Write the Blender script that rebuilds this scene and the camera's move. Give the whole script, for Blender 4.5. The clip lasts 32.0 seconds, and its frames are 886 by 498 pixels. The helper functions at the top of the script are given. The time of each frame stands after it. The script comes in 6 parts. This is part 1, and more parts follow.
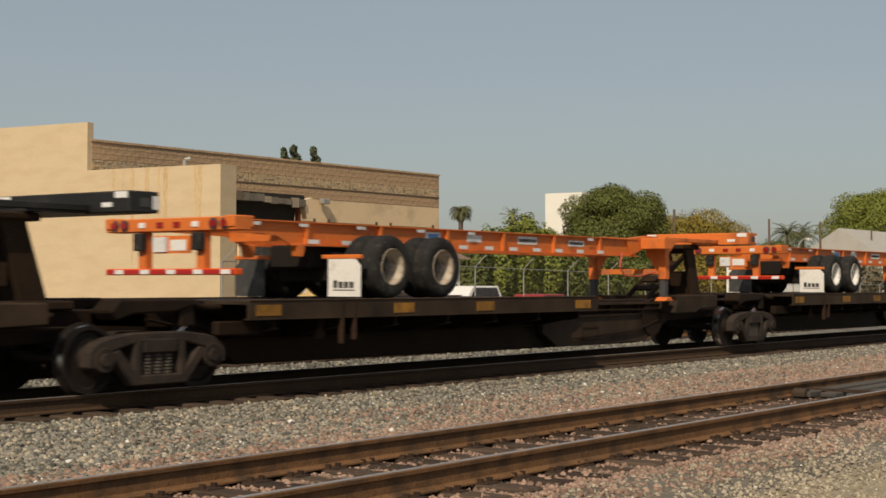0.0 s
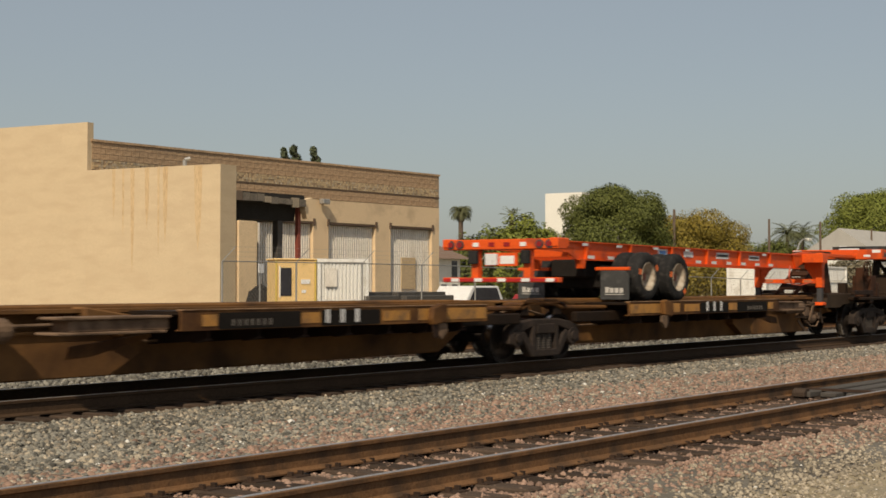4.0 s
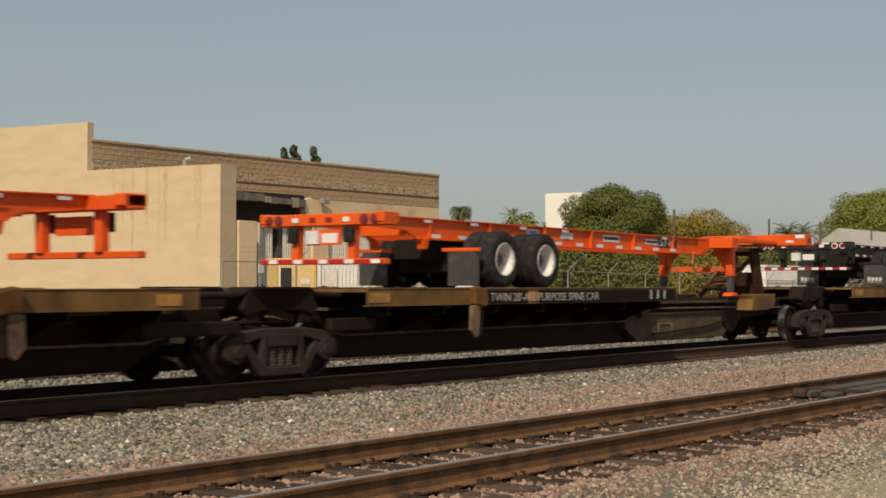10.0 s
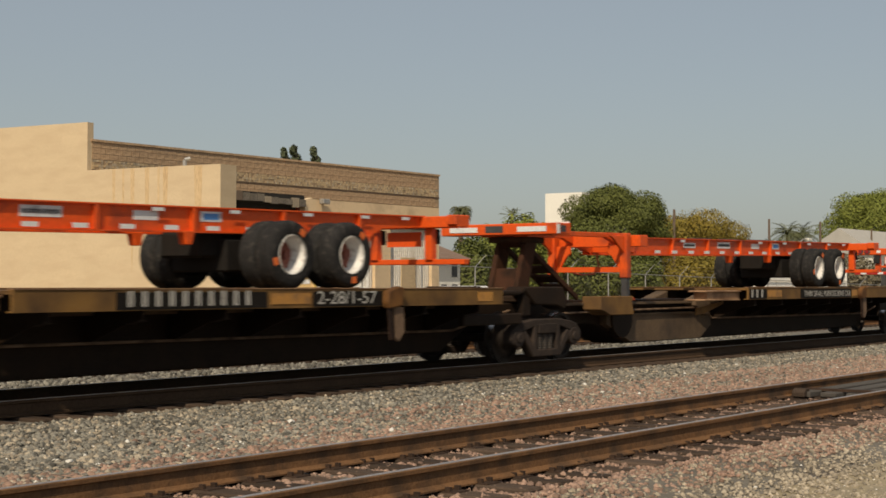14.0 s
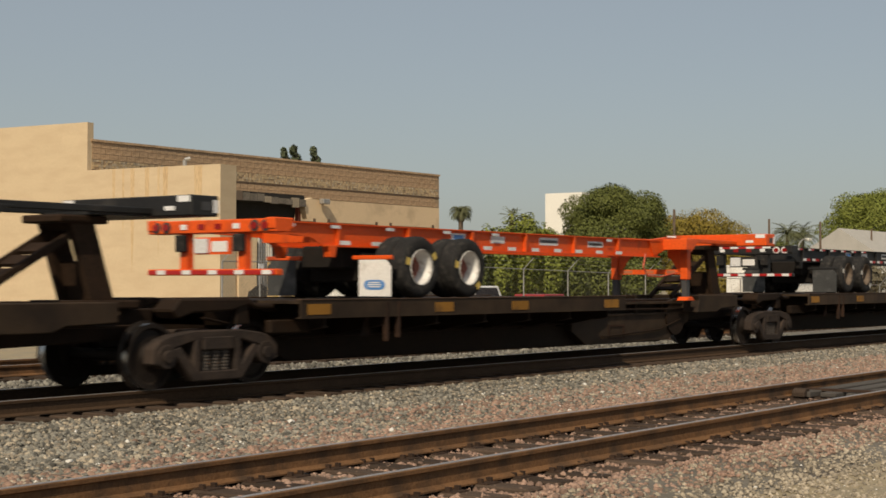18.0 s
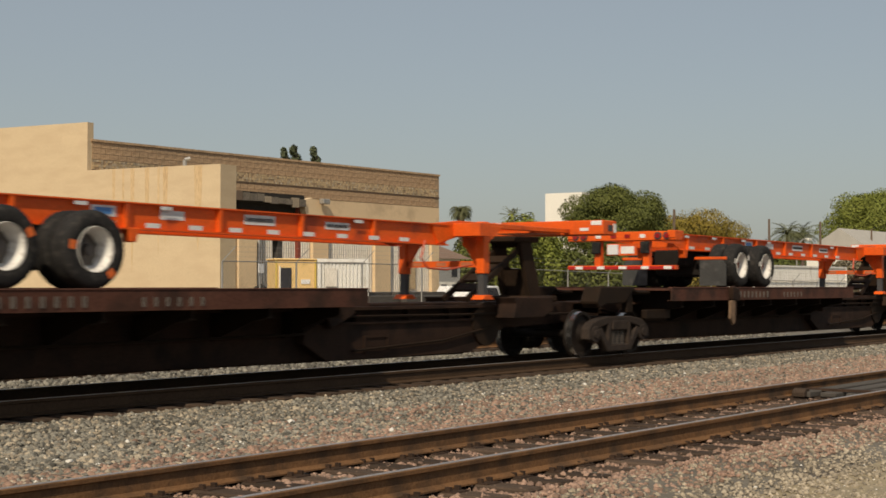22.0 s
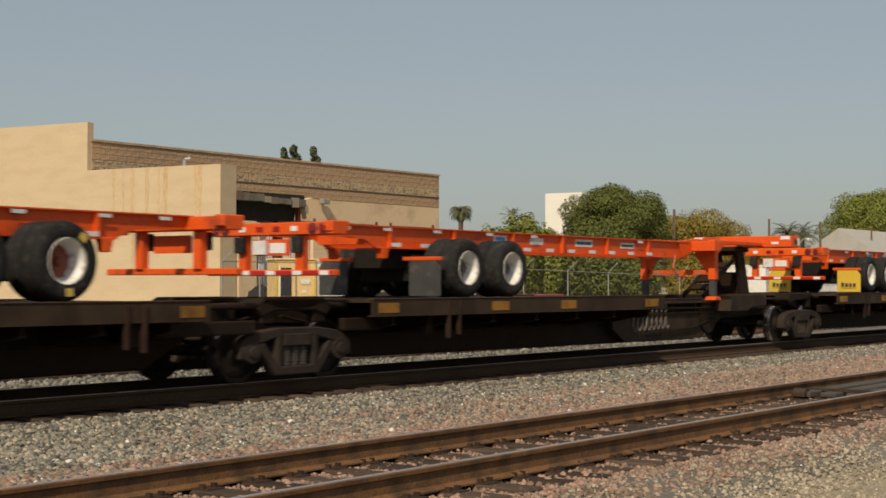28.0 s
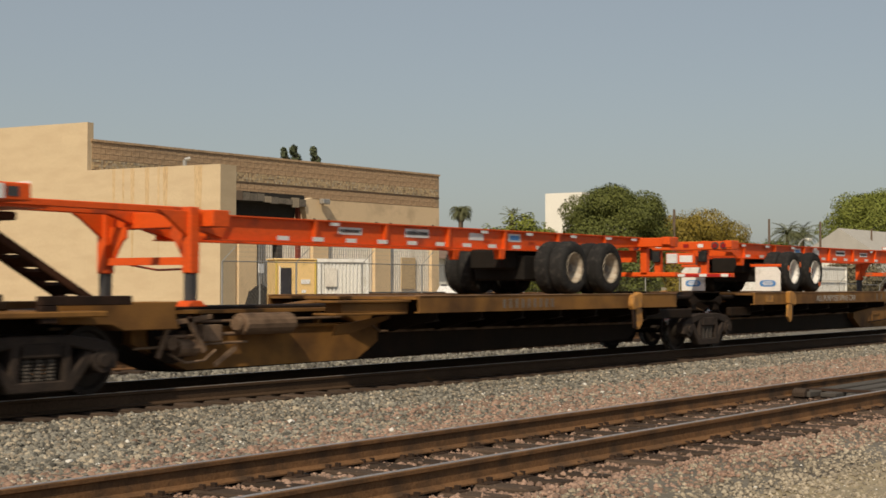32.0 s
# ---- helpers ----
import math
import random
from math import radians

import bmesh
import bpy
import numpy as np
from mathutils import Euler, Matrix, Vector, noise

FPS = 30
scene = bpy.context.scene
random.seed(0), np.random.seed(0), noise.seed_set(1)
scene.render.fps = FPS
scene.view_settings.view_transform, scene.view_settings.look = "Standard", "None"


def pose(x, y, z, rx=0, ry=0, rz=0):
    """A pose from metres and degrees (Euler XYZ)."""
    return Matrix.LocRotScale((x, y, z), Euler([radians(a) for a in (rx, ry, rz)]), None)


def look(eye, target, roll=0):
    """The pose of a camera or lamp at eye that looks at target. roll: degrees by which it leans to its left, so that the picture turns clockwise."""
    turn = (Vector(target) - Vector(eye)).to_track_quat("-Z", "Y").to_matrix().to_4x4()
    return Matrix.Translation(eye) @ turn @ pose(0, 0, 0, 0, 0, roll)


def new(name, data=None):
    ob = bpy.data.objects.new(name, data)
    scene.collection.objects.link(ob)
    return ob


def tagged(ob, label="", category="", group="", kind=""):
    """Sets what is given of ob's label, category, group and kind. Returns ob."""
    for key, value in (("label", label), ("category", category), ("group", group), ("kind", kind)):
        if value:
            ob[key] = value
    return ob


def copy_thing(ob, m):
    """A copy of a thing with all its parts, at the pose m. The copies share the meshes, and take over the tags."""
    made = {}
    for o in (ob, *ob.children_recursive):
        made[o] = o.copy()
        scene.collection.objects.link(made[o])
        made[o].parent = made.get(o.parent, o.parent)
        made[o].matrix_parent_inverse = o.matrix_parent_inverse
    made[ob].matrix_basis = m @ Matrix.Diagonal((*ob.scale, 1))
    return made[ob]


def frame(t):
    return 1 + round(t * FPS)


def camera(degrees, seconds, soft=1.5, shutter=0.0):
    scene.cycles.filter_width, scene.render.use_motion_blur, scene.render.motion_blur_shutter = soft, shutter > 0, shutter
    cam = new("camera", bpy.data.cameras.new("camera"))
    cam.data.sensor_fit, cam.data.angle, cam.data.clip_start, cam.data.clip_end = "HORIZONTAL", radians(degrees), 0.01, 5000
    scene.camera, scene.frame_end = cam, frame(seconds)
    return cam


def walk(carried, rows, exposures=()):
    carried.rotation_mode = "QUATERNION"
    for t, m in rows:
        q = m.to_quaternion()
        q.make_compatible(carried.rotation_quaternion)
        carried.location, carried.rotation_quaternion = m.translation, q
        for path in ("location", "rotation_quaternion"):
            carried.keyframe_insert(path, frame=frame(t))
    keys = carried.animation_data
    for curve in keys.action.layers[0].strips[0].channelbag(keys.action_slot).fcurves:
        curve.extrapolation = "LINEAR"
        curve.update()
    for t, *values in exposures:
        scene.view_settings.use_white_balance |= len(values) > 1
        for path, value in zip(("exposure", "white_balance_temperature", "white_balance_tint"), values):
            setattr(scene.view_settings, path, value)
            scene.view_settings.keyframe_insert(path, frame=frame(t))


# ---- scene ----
from collections import defaultdict

# ---------- camera: it stands still ----------
EYE = Vector((0.0, 0.0, 1.3225))
YAW, TILT, LEAN = 0.9468, 0.02348, 0.08
AIM = EYE + Vector((math.sin(YAW) * math.cos(TILT), math.cos(YAW) * math.cos(TILT), math.sin(TILT)))
cam = camera(33.1, 32.0, soft=1.6, shutter=0.14)
walk(cam, [(0.0, look(EYE, AIM, LEAN)), (32.0, look(EYE, AIM, LEAN))])

# ---------- sky, sun and exposure ----------
SUN_TO = Vector((-0.68, -0.27, 0.68)).normalized()      # towards the sun
world = bpy.data.worlds.new("sky")
scene.world = world
world.use_nodes = True
wn = world.node_tree
sky = wn.nodes.new("ShaderNodeTexSky")
sky.sky_type = "NISHITA"
sky.sun_disc = False
sky.sun_elevation = math.asin(SUN_TO.z)
sky.sun_rotation = math.atan2(SUN_TO.x, SUN_TO.y)
sky.air_density, sky.dust_density, sky.ozone_density = 1.0, 1.6, 1.2
haze = wn.nodes.new("ShaderNodeMix")             # thin even summer haze over the whole sky
haze.data_type = "RGBA"
haze.inputs[0].default_value = 0.5
haze.inputs[7].default_value = (5.6, 5.75, 5.5, 1.0)
wn.links.new(sky.outputs[0], haze.inputs[6])
wn.links.new(haze.outputs[2], wn.nodes["Background"].inputs[0])
wn.nodes["Background"].inputs[1].default_value = 0.075
sun = new("sun", bpy.data.lights.new("sun", "SUN"))
sun.data.energy, sun.data.angle, sun.data.color = 3.9, radians(0.6), (1.0, 0.84, 0.62)
sun.matrix_world = look(SUN_TO * 50, (0, 0, 0))
scene.view_settings.exposure = 0.0

# ---------- materials ----------
def mat(name, c1, c2, rough=0.7, metal=0.0, scale=3.0, fine=40.0, bump=0.15, spread=0.5, dirt=None, dirt_amount=0.45,
        rand=0.0, island=0.0, stretch=(1, 1, 1), gloss=0.5):
    """Two colours mixed by coarse noise, fine grain on top, optional dirt patches, grain as relief."""
    m = bpy.data.materials.new(name)
    m.use_nodes = True
    n, l = m.node_tree.nodes, m.node_tree.links
    bsdf = n["Principled BSDF"]
    bsdf.inputs["Roughness"].default_value, bsdf.inputs["Metallic"].default_value = rough, metal
    bsdf.inputs["Specular IOR Level"].default_value = gloss
    co = n.new("ShaderNodeTexCoord")
    mp = n.new("ShaderNodeMapping")
    mp.inputs["Scale"].default_value = stretch
    l.new(co.outputs["Object"], mp.inputs["Vector"])
    vec = mp.outputs["Vector"]
    if rand:
        info = n.new("ShaderNodeObjectInfo")
        add = n.new("ShaderNodeVectorMath")
        l.new(info.outputs["Random"], add.inputs[1])
        sc = n.new("ShaderNodeVectorMath")
        sc.operation = "SCALE"
        sc.inputs["Scale"].default_value = 37.0
        l.new(info.outputs["Random"], sc.inputs[0])
        l.new(vec, add.inputs[0])
        l.new(sc.outputs["Vector"], add.inputs[1])
        vec = add.outputs["Vector"]
    def noise_at(s, d=4.0):
        t = n.new("ShaderNodeTexNoise")
        t.inputs["Scale"].default_value, t.inputs["Detail"].default_value = s, d
        l.new(vec, t.inputs["Vector"])
        return t.outputs["Fac"]
    def mixed(f, a, b, kind="MIX"):
        t = n.new("ShaderNodeMix")
        t.data_type, t.blend_type = "RGBA", kind
        for sock, val in ((t.inputs[0], f), (t.inputs[6], a), (t.inputs[7], b)):
            if isinstance(val, (tuple, float)):
                sock.default_value = (*val, 1.0) if isinstance(val, tuple) else val
            else:
                l.new(val, sock)
        return t.outputs[2]
    def ramp(f, a, b, lo=0.0, hi=1.0):
        t = n.new("ShaderNodeMapRange")
        t.inputs[1].default_value, t.inputs[2].default_value, t.inputs[3].default_value, t.inputs[4].default_value = a, b, lo, hi
        l.new(f, t.inputs[0])
        return t.outputs[0]
    coarse = ramp(noise_at(scale), 0.5 - spread / 2, 0.5 + spread / 2)
    col = mixed(coarse, c1, c2)
    grain = noise_at(fine, 3.0)
    col = mixed(0.35, col, mixed(ramp(grain, 0.3, 0.7), tuple(x * 0.6 for x in c1), tuple(min(1, x * 1.35) for x in c2)))
    if dirt:
        col = mixed(ramp(noise_at(scale * 1.9, 6.0), 0.62 - dirt_amount * 0.35, 0.70, 0.0, 0.85), col, dirt)
    if rand or island:
        src = n.new("ShaderNodeObjectInfo").outputs["Random"] if rand else n.new("ShaderNodeNewGeometry").outputs["Random Per Island"]
        k = rand or island
        hsv = n.new("ShaderNodeHueSaturation")
        l.new(ramp(src, 0.0, 1.0, 1 - k, 1 + k), hsv.inputs["Value"])
        l.new(col, hsv.inputs["Color"])
        col = hsv.outputs["Color"]
    l.new(col, bsdf.inputs["Base Color"])
    if bump:
        bp = n.new("ShaderNodeBump")
        bp.inputs["Strength"].default_value, bp.inputs["Distance"].default_value = bump, 0.02
        l.new(grain, bp.inputs["Height"])
        l.new(bp.outputs["Normal"], bsdf.inputs["Normal"])
    return m

M = {
    "ballast": mat("ballast", (0.111, 0.101, 0.082), (0.174, 0.158, 0.131), 0.95, scale=0.7, fine=18, bump=0.8, dirt=(0.062, 0.049, 0.039)),
    "stone": mat("stone", (0.092, 0.087, 0.072), (0.196, 0.186, 0.158), 0.9, scale=0.6, fine=60, island=0.72),
    "pink_stone": mat("pink_stone", (0.205, 0.125, 0.091), (0.300, 0.205, 0.155), 0.9, scale=0.8, fine=60, island=0.4),
    "tan_stone": mat("tan_stone", (0.220, 0.185, 0.135), (0.330, 0.285, 0.220), 0.9, scale=0.6, fine=60, island=0.5),
    "white_stone": mat("white_stone", (0.595, 0.578, 0.535), (0.722, 0.705, 0.663), 0.8, scale=3, fine=60),
    "rail_rust": mat("rail_rust", (0.115, 0.058, 0.026), (0.200, 0.108, 0.052), 0.8, scale=1.5, fine=50, bump=0.3, dirt=(0.05, 0.035, 0.025), gloss=0.15),
    # darker rail copy: the train's shade is painted into the steel
    "rail_shaded": mat("rail_shaded", (0.040, 0.025, 0.015), (0.075, 0.046, 0.027), 0.8, scale=1.5, fine=50, bump=0.3, gloss=0.15),
    "rail_head": mat("rail_head", (0.40, 0.37, 0.35), (0.58, 0.55, 0.53), 0.5, metal=0.85, scale=4, fine=90, bump=0.05, stretch=(0.3, 1, 1)),
    "tie": mat("tie", (0.042, 0.029, 0.021), (0.092, 0.066, 0.050), 0.9, scale=2.5, fine=30, bump=0.5, rand=0.35, stretch=(8, 1, 4), gloss=0.15),
    "spike": mat("spike", (0.035, 0.025, 0.02), (0.08, 0.05, 0.035), 0.75, metal=0.3, scale=6, fine=60, gloss=0.15),
    # dark rust, with the shade under the decks put into its colour
    "shaded_rust_black": mat("shaded_rust_black", (0.010, 0.006, 0.004), (0.020, 0.012, 0.007), 0.7, scale=1.1, fine=30, bump=0.2, dirt=(0.023, 0.013, 0.007), rand=0.12, gloss=0.15),
    "rust_brown": mat("rust_brown", (0.022, 0.012, 0.008), (0.042, 0.023, 0.015), 0.75, scale=1.2, fine=30, bump=0.2, dirt=(0.011, 0.007, 0.006), rand=0.12, gloss=0.15),
    "spine_brown": mat("spine_brown", (0.090, 0.063, 0.040), (0.132, 0.090, 0.056), 0.7, scale=1.0, fine=30, bump=0.2, dirt=(0.054, 0.040, 0.031), dirt_amount=0.5, rand=0.12, gloss=0.15),
    "old_brown": mat("old_brown", (0.072, 0.046, 0.028), (0.036, 0.025, 0.016), 0.7, scale=1.0, fine=30, bump=0.2, dirt=(0.018, 0.013, 0.010), dirt_amount=0.7, rand=0.12, gloss=0.15),
    "red_brown": mat("red_brown", (0.073, 0.029, 0.020), (0.112, 0.050, 0.034), 0.7, scale=1.2, fine=30, bump=0.2, dirt=(0.028, 0.018, 0.014), rand=0.1, gloss=0.15),
    "dirty_yellow": mat("dirty_yellow", (0.270, 0.143, 0.038), (0.150, 0.086, 0.034), 0.7, scale=0.9, fine=24, bump=0.2, dirt=(0.064, 0.038, 0.022), dirt_amount=0.7, rand=0.12, gloss=0.15),
    "worn_yellow": mat("worn_yellow", (0.270, 0.125, 0.034), (0.075, 0.036, 0.017), 0.7, scale=1.3, fine=24, bump=0.2, spread=0.3, dirt=(0.040, 0.018, 0.010), dirt_amount=0.8, rand=0.12, gloss=0.15),
    "ochre": mat("ochre", (0.300, 0.148, 0.036), (0.175, 0.086, 0.030), 0.65, scale=0.9, fine=24, bump=0.15, dirt=(0.060, 0.032, 0.017), dirt_amount=0.65, rand=0.1, gloss=0.15),
    "yellow_plate": mat("yellow_plate", (0.50, 0.24, 0.04), (0.36, 0.17, 0.04), 0.6, scale=3, fine=40, dirt=(0.16, 0.09, 0.04)),
    "black_plate": mat("black_plate", (0.008, 0.007, 0.006), (0.016, 0.013, 0.011), 0.8, scale=3, fine=40, gloss=0.12),
    "letter_white": mat("letter_white", (0.34, 0.33, 0.30), (0.46, 0.44, 0.40), 0.7, scale=4, fine=60),
    "letter_faded": mat("letter_faded", (0.12, 0.105, 0.09), (0.16, 0.14, 0.12), 0.7, scale=4, fine=60),
    "bogie_grime": mat("bogie_grime", (0.018, 0.014, 0.012), (0.042, 0.032, 0.027), 0.8, scale=2, fine=30, bump=0.3, dirt=(0.050, 0.036, 0.028), rand=0.1, gloss=0.15),
    "spring_steel": mat("spring_steel", (0.050, 0.042, 0.036), (0.105, 0.090, 0.078), 0.7, scale=3, fine=30, bump=0.2, gloss=0.2),
    "rig_tan": mat("rig_tan", (0.150, 0.098, 0.064), (0.210, 0.140, 0.092), 0.8, scale=2.0, fine=30, bump=0.2, dirt=(0.050, 0.032, 0.022), dirt_amount=0.5, rand=0.15, gloss=0.15),
    # edge tones: sunlit deck flanges painted lighter; edge_tan also colours end shelves
    "edge_tan": mat("edge_tan", (0.26, 0.150, 0.080), (0.36, 0.225, 0.130), 0.7, scale=1.0, fine=30, bump=0.15, dirt=(0.09, 0.045, 0.025), dirt_amount=0.5, gloss=0.2),
    "edge_brown": mat("edge_brown", (0.060, 0.038, 0.026), (0.105, 0.066, 0.044), 0.7, scale=1.0, fine=30, bump=0.15, gloss=0.2),
    "edge_red": mat("edge_red", (0.115, 0.050, 0.036), (0.150, 0.070, 0.050), 0.7, scale=1.0, fine=30, bump=0.15, gloss=0.2),
    "spine_orange": mat("spine_orange", (0.250, 0.118, 0.036), (0.150, 0.078, 0.032), 0.75, scale=0.8, fine=24, bump=0.2, spread=0.35, dirt=(0.055, 0.030, 0.017), dirt_amount=0.55, rand=0.12, gloss=0.15),
    "wheel_steel": mat("wheel_steel", (0.018, 0.014, 0.013), (0.034, 0.027, 0.022), 0.6, metal=0.4, scale=4, fine=40, gloss=0.15),
    "tread_steel": mat("tread_steel", (0.45, 0.44, 0.43), (0.62, 0.61, 0.60), 0.25, metal=1.0, scale=4, fine=60, bump=0.02),
    "hitch_rust": mat("hitch_rust", (0.012, 0.008, 0.005), (0.034, 0.019, 0.011), 0.75, scale=2, fine=30, bump=0.2, rand=0.1, gloss=0.15),
    "hitch_red": mat("hitch_red", (0.073, 0.028, 0.014), (0.042, 0.020, 0.011), 0.75, scale=2, fine=30, bump=0.2, dirt=(0.014, 0.009, 0.006), rand=0.1, gloss=0.15),
    "orange": mat("orange", (0.760, 0.112, 0.008), (0.660, 0.094, 0.010), 0.5, scale=0.8, fine=24, bump=0.06, dirt=(0.33, 0.055, 0.018), dirt_amount=0.15, rand=0.06, gloss=0.3),
    "red_orange": mat("red_orange", (0.740, 0.098, 0.010), (0.640, 0.082, 0.010), 0.5, scale=0.8, fine=24, bump=0.06, dirt=(0.28, 0.05, 0.02), dirt_amount=0.15, rand=0.06, gloss=0.3),
    "amber": mat("amber", (0.70, 0.19, 0.035), (0.56, 0.14, 0.03), 0.55, scale=0.8, fine=24, bump=0.06, dirt=(0.30, 0.08, 0.03), dirt_amount=0.2, rand=0.06, gloss=0.3),
    "dull_orange": mat("dull_orange", (0.46, 0.145, 0.055), (0.36, 0.115, 0.05), 0.7, scale=0.8, fine=24, bump=0.1, dirt=(0.20, 0.08, 0.045), dirt_amount=0.35, rand=0.06),
    "black_paint": mat("black_paint", (0.010, 0.010, 0.011), (0.022, 0.022, 0.022), 0.55, scale=0.8, fine=24, bump=0.06, dirt=(0.045, 0.040, 0.036), dirt_amount=0.2, gloss=0.3),
    "tyre": mat("tyre", (0.013, 0.013, 0.013), (0.027, 0.026, 0.026), 0.85, scale=6, fine=70, bump=0.25, dirt=(0.053, 0.049, 0.044), dirt_amount=0.25, rand=0.15, gloss=0.15),
    "rim_white": mat("rim_white", (0.62, 0.60, 0.56), (0.76, 0.75, 0.72), 0.5, scale=5, fine=50, dirt=(0.30, 0.26, 0.22), dirt_amount=0.2),
    "rim_tan": mat("rim_tan", (0.34, 0.29, 0.22), (0.48, 0.42, 0.34), 0.6, scale=5, fine=50, dirt=(0.2, 0.13, 0.08)),
    "rim_dark": mat("rim_dark", (0.10, 0.072, 0.05), (0.17, 0.125, 0.088), 0.7, scale=5, fine=50, dirt=(0.06, 0.045, 0.035)),
    "plate_faded": mat("plate_faded", (0.34, 0.165, 0.025), (0.24, 0.115, 0.022), 0.7, scale=2, fine=40, dirt=(0.11, 0.06, 0.025), dirt_amount=0.4, rand=0.2, gloss=0.2),
    # near-black, as deep as the shade around the axles
    "suspension": mat("suspension", (0.010, 0.009, 0.008), (0.020, 0.017, 0.015), 0.9, scale=4, fine=40, gloss=0.15),
    "hub": mat("hub", (0.05, 0.045, 0.04), (0.11, 0.09, 0.08), 0.6, scale=6, fine=60),
    "hub_red": mat("hub_red", (0.24, 0.05, 0.025), (0.16, 0.045, 0.03), 0.6, scale=6, fine=60),
    "flap_white": mat("flap_white", (0.66, 0.65, 0.62), (0.80, 0.79, 0.76), 0.6, scale=3, fine=40, dirt=(0.42, 0.40, 0.36), dirt_amount=0.15),
    "flap_black": mat("flap_black", (0.024, 0.025, 0.026), (0.050, 0.052, 0.052), 0.75, scale=3, fine=40, dirt=(0.09, 0.09, 0.088), dirt_amount=0.3),
    "flap_yellow": mat("flap_yellow", (0.66, 0.46, 0.04), (0.58, 0.40, 0.04), 0.6, scale=3, fine=40),
    "mark_blue": mat("mark_blue", (0.06, 0.20, 0.50), (0.08, 0.24, 0.55), 0.5, scale=4, fine=60),
    "mark_dark": mat("mark_dark", (0.03, 0.03, 0.035), (0.06, 0.06, 0.06), 0.6, scale=4, fine=60),
    "decal": mat("decal", (0.58, 0.59, 0.60), (0.70, 0.71, 0.72), 0.5, scale=4, fine=60, dirt=(0.36, 0.36, 0.36), dirt_amount=0.2),
    "tape_white": mat("tape_white", (0.66, 0.66, 0.66), (0.80, 0.79, 0.78), 0.4, scale=6, fine=60),
    "tape_red": mat("tape_red", (0.45, 0.015, 0.015), (0.36, 0.015, 0.015), 0.35, scale=6, fine=60),
    "lamp_red": mat("lamp_red", (0.30, 0.012, 0.012), (0.22, 0.01, 0.01), 0.2, scale=6, fine=60, bump=0),
    "tape_orange": mat("tape_orange", (0.70, 0.15, 0.02), (0.60, 0.12, 0.02), 0.7, scale=8, fine=60),
    "tape_grey": mat("tape_grey", (0.40, 0.39, 0.36), (0.55, 0.53, 0.50), 0.7, scale=8, fine=60),
    "tape_yellow": mat("tape_yellow", (0.50, 0.36, 0.08), (0.60, 0.45, 0.10), 0.7, scale=8, fine=60),
    "hose_red": mat("hose_red", (0.42, 0.07, 0.04), (0.5, 0.1, 0.05), 0.5, scale=6, fine=60),
    "stucco_lit": mat("stucco_lit", (0.610, 0.487, 0.322), (0.535, 0.423, 0.278), 0.92, scale=0.55, fine=26, bump=0.15, dirt=(0.515, 0.396, 0.258), dirt_amount=0.45, stretch=(1, 1, 3.2)),
    "stain": mat("stain", (0.480, 0.330, 0.175), (0.565, 0.425, 0.255), 0.92, scale=1.4, fine=26, bump=0.1, stretch=(1, 1, 0.2)),
    # front copy of the stucco, raised lighter to make up for grazing sun
    "stucco": mat("stucco", (0.715, 0.545, 0.350), (0.655, 0.498, 0.312), 0.92, scale=0.5, fine=26, bump=0.12, dirt=(0.492, 0.368, 0.232), dirt_amount=0.3),
    "split_block": mat("split_block", (0.290, 0.185, 0.105), (0.510, 0.360, 0.222), 0.95, scale=1.5, fine=14, bump=0.6, island=0.13),
    "tan_block": mat("tan_block", (0.440, 0.330, 0.193), (0.484, 0.363, 0.220), 0.95, scale=1.5, fine=14, bump=0.5, island=0.13),
    "grey_block": mat("grey_block", (0.370, 0.305, 0.215), (0.430, 0.350, 0.250), 0.95, scale=1.5, fine=14, bump=0.7, island=0.25),
    "mortar": mat("mortar", (0.280, 0.198, 0.120), (0.370, 0.270, 0.170), 0.95, scale=2, fine=20, bump=0.4),
    "dark_band": mat("dark_band", (0.09, 0.06, 0.045), (0.13, 0.09, 0.06), 0.9, scale=2, fine=20),
    "shutter": mat("shutter", (0.672, 0.632, 0.564), (0.753, 0.712, 0.645), 0.55, scale=1.2, fine=30, bump=0.05, dirt=(0.538, 0.484, 0.417), dirt_amount=0.25, stretch=(1, 1, 0.3)),
    "shed_yellow": mat("shed_yellow", (0.78, 0.55, 0.25), (0.72, 0.50, 0.22), 0.6, scale=1.5, fine=30, bump=0.05, dirt=(0.525, 0.367, 0.126), dirt_amount=0.2),
    "white_metal": mat("white_metal", (0.734, 0.724, 0.680), (0.821, 0.810, 0.767), 0.55, scale=1.2, fine=30, bump=0.05, dirt=(0.540, 0.508, 0.454), dirt_amount=0.25, stretch=(1, 1, 0.4)),
    "white_wall": mat("white_wall", (0.70, 0.68, 0.62), (0.78, 0.76, 0.70), 0.85, scale=0.3, fine=10, bump=0.05),
    "dark_glass": mat("dark_glass", (0.02, 0.02, 0.025), (0.04, 0.04, 0.05), 0.15, scale=2, fine=20, bump=0),
    "canopy": mat("canopy", (0.06, 0.05, 0.042), (0.22, 0.19, 0.15), 0.9, scale=2.5, fine=20, bump=0.3),
    "canopy_pale": mat("canopy_pale", (0.22, 0.18, 0.13), (0.36, 0.30, 0.22), 0.9, scale=2.5, fine=20, bump=0.3),
    # near-black for the shade under the canopy, and for the tarpaulins
    "canopy_shade_tarp": mat("canopy_shade_tarp", (0.010, 0.009, 0.008), (0.024, 0.021, 0.018), 0.95, scale=2.5, fine=20, bump=0.3),
    "post_red": mat("post_red", (0.26, 0.06, 0.035), (0.20, 0.05, 0.035), 0.7, scale=2, fine=30),
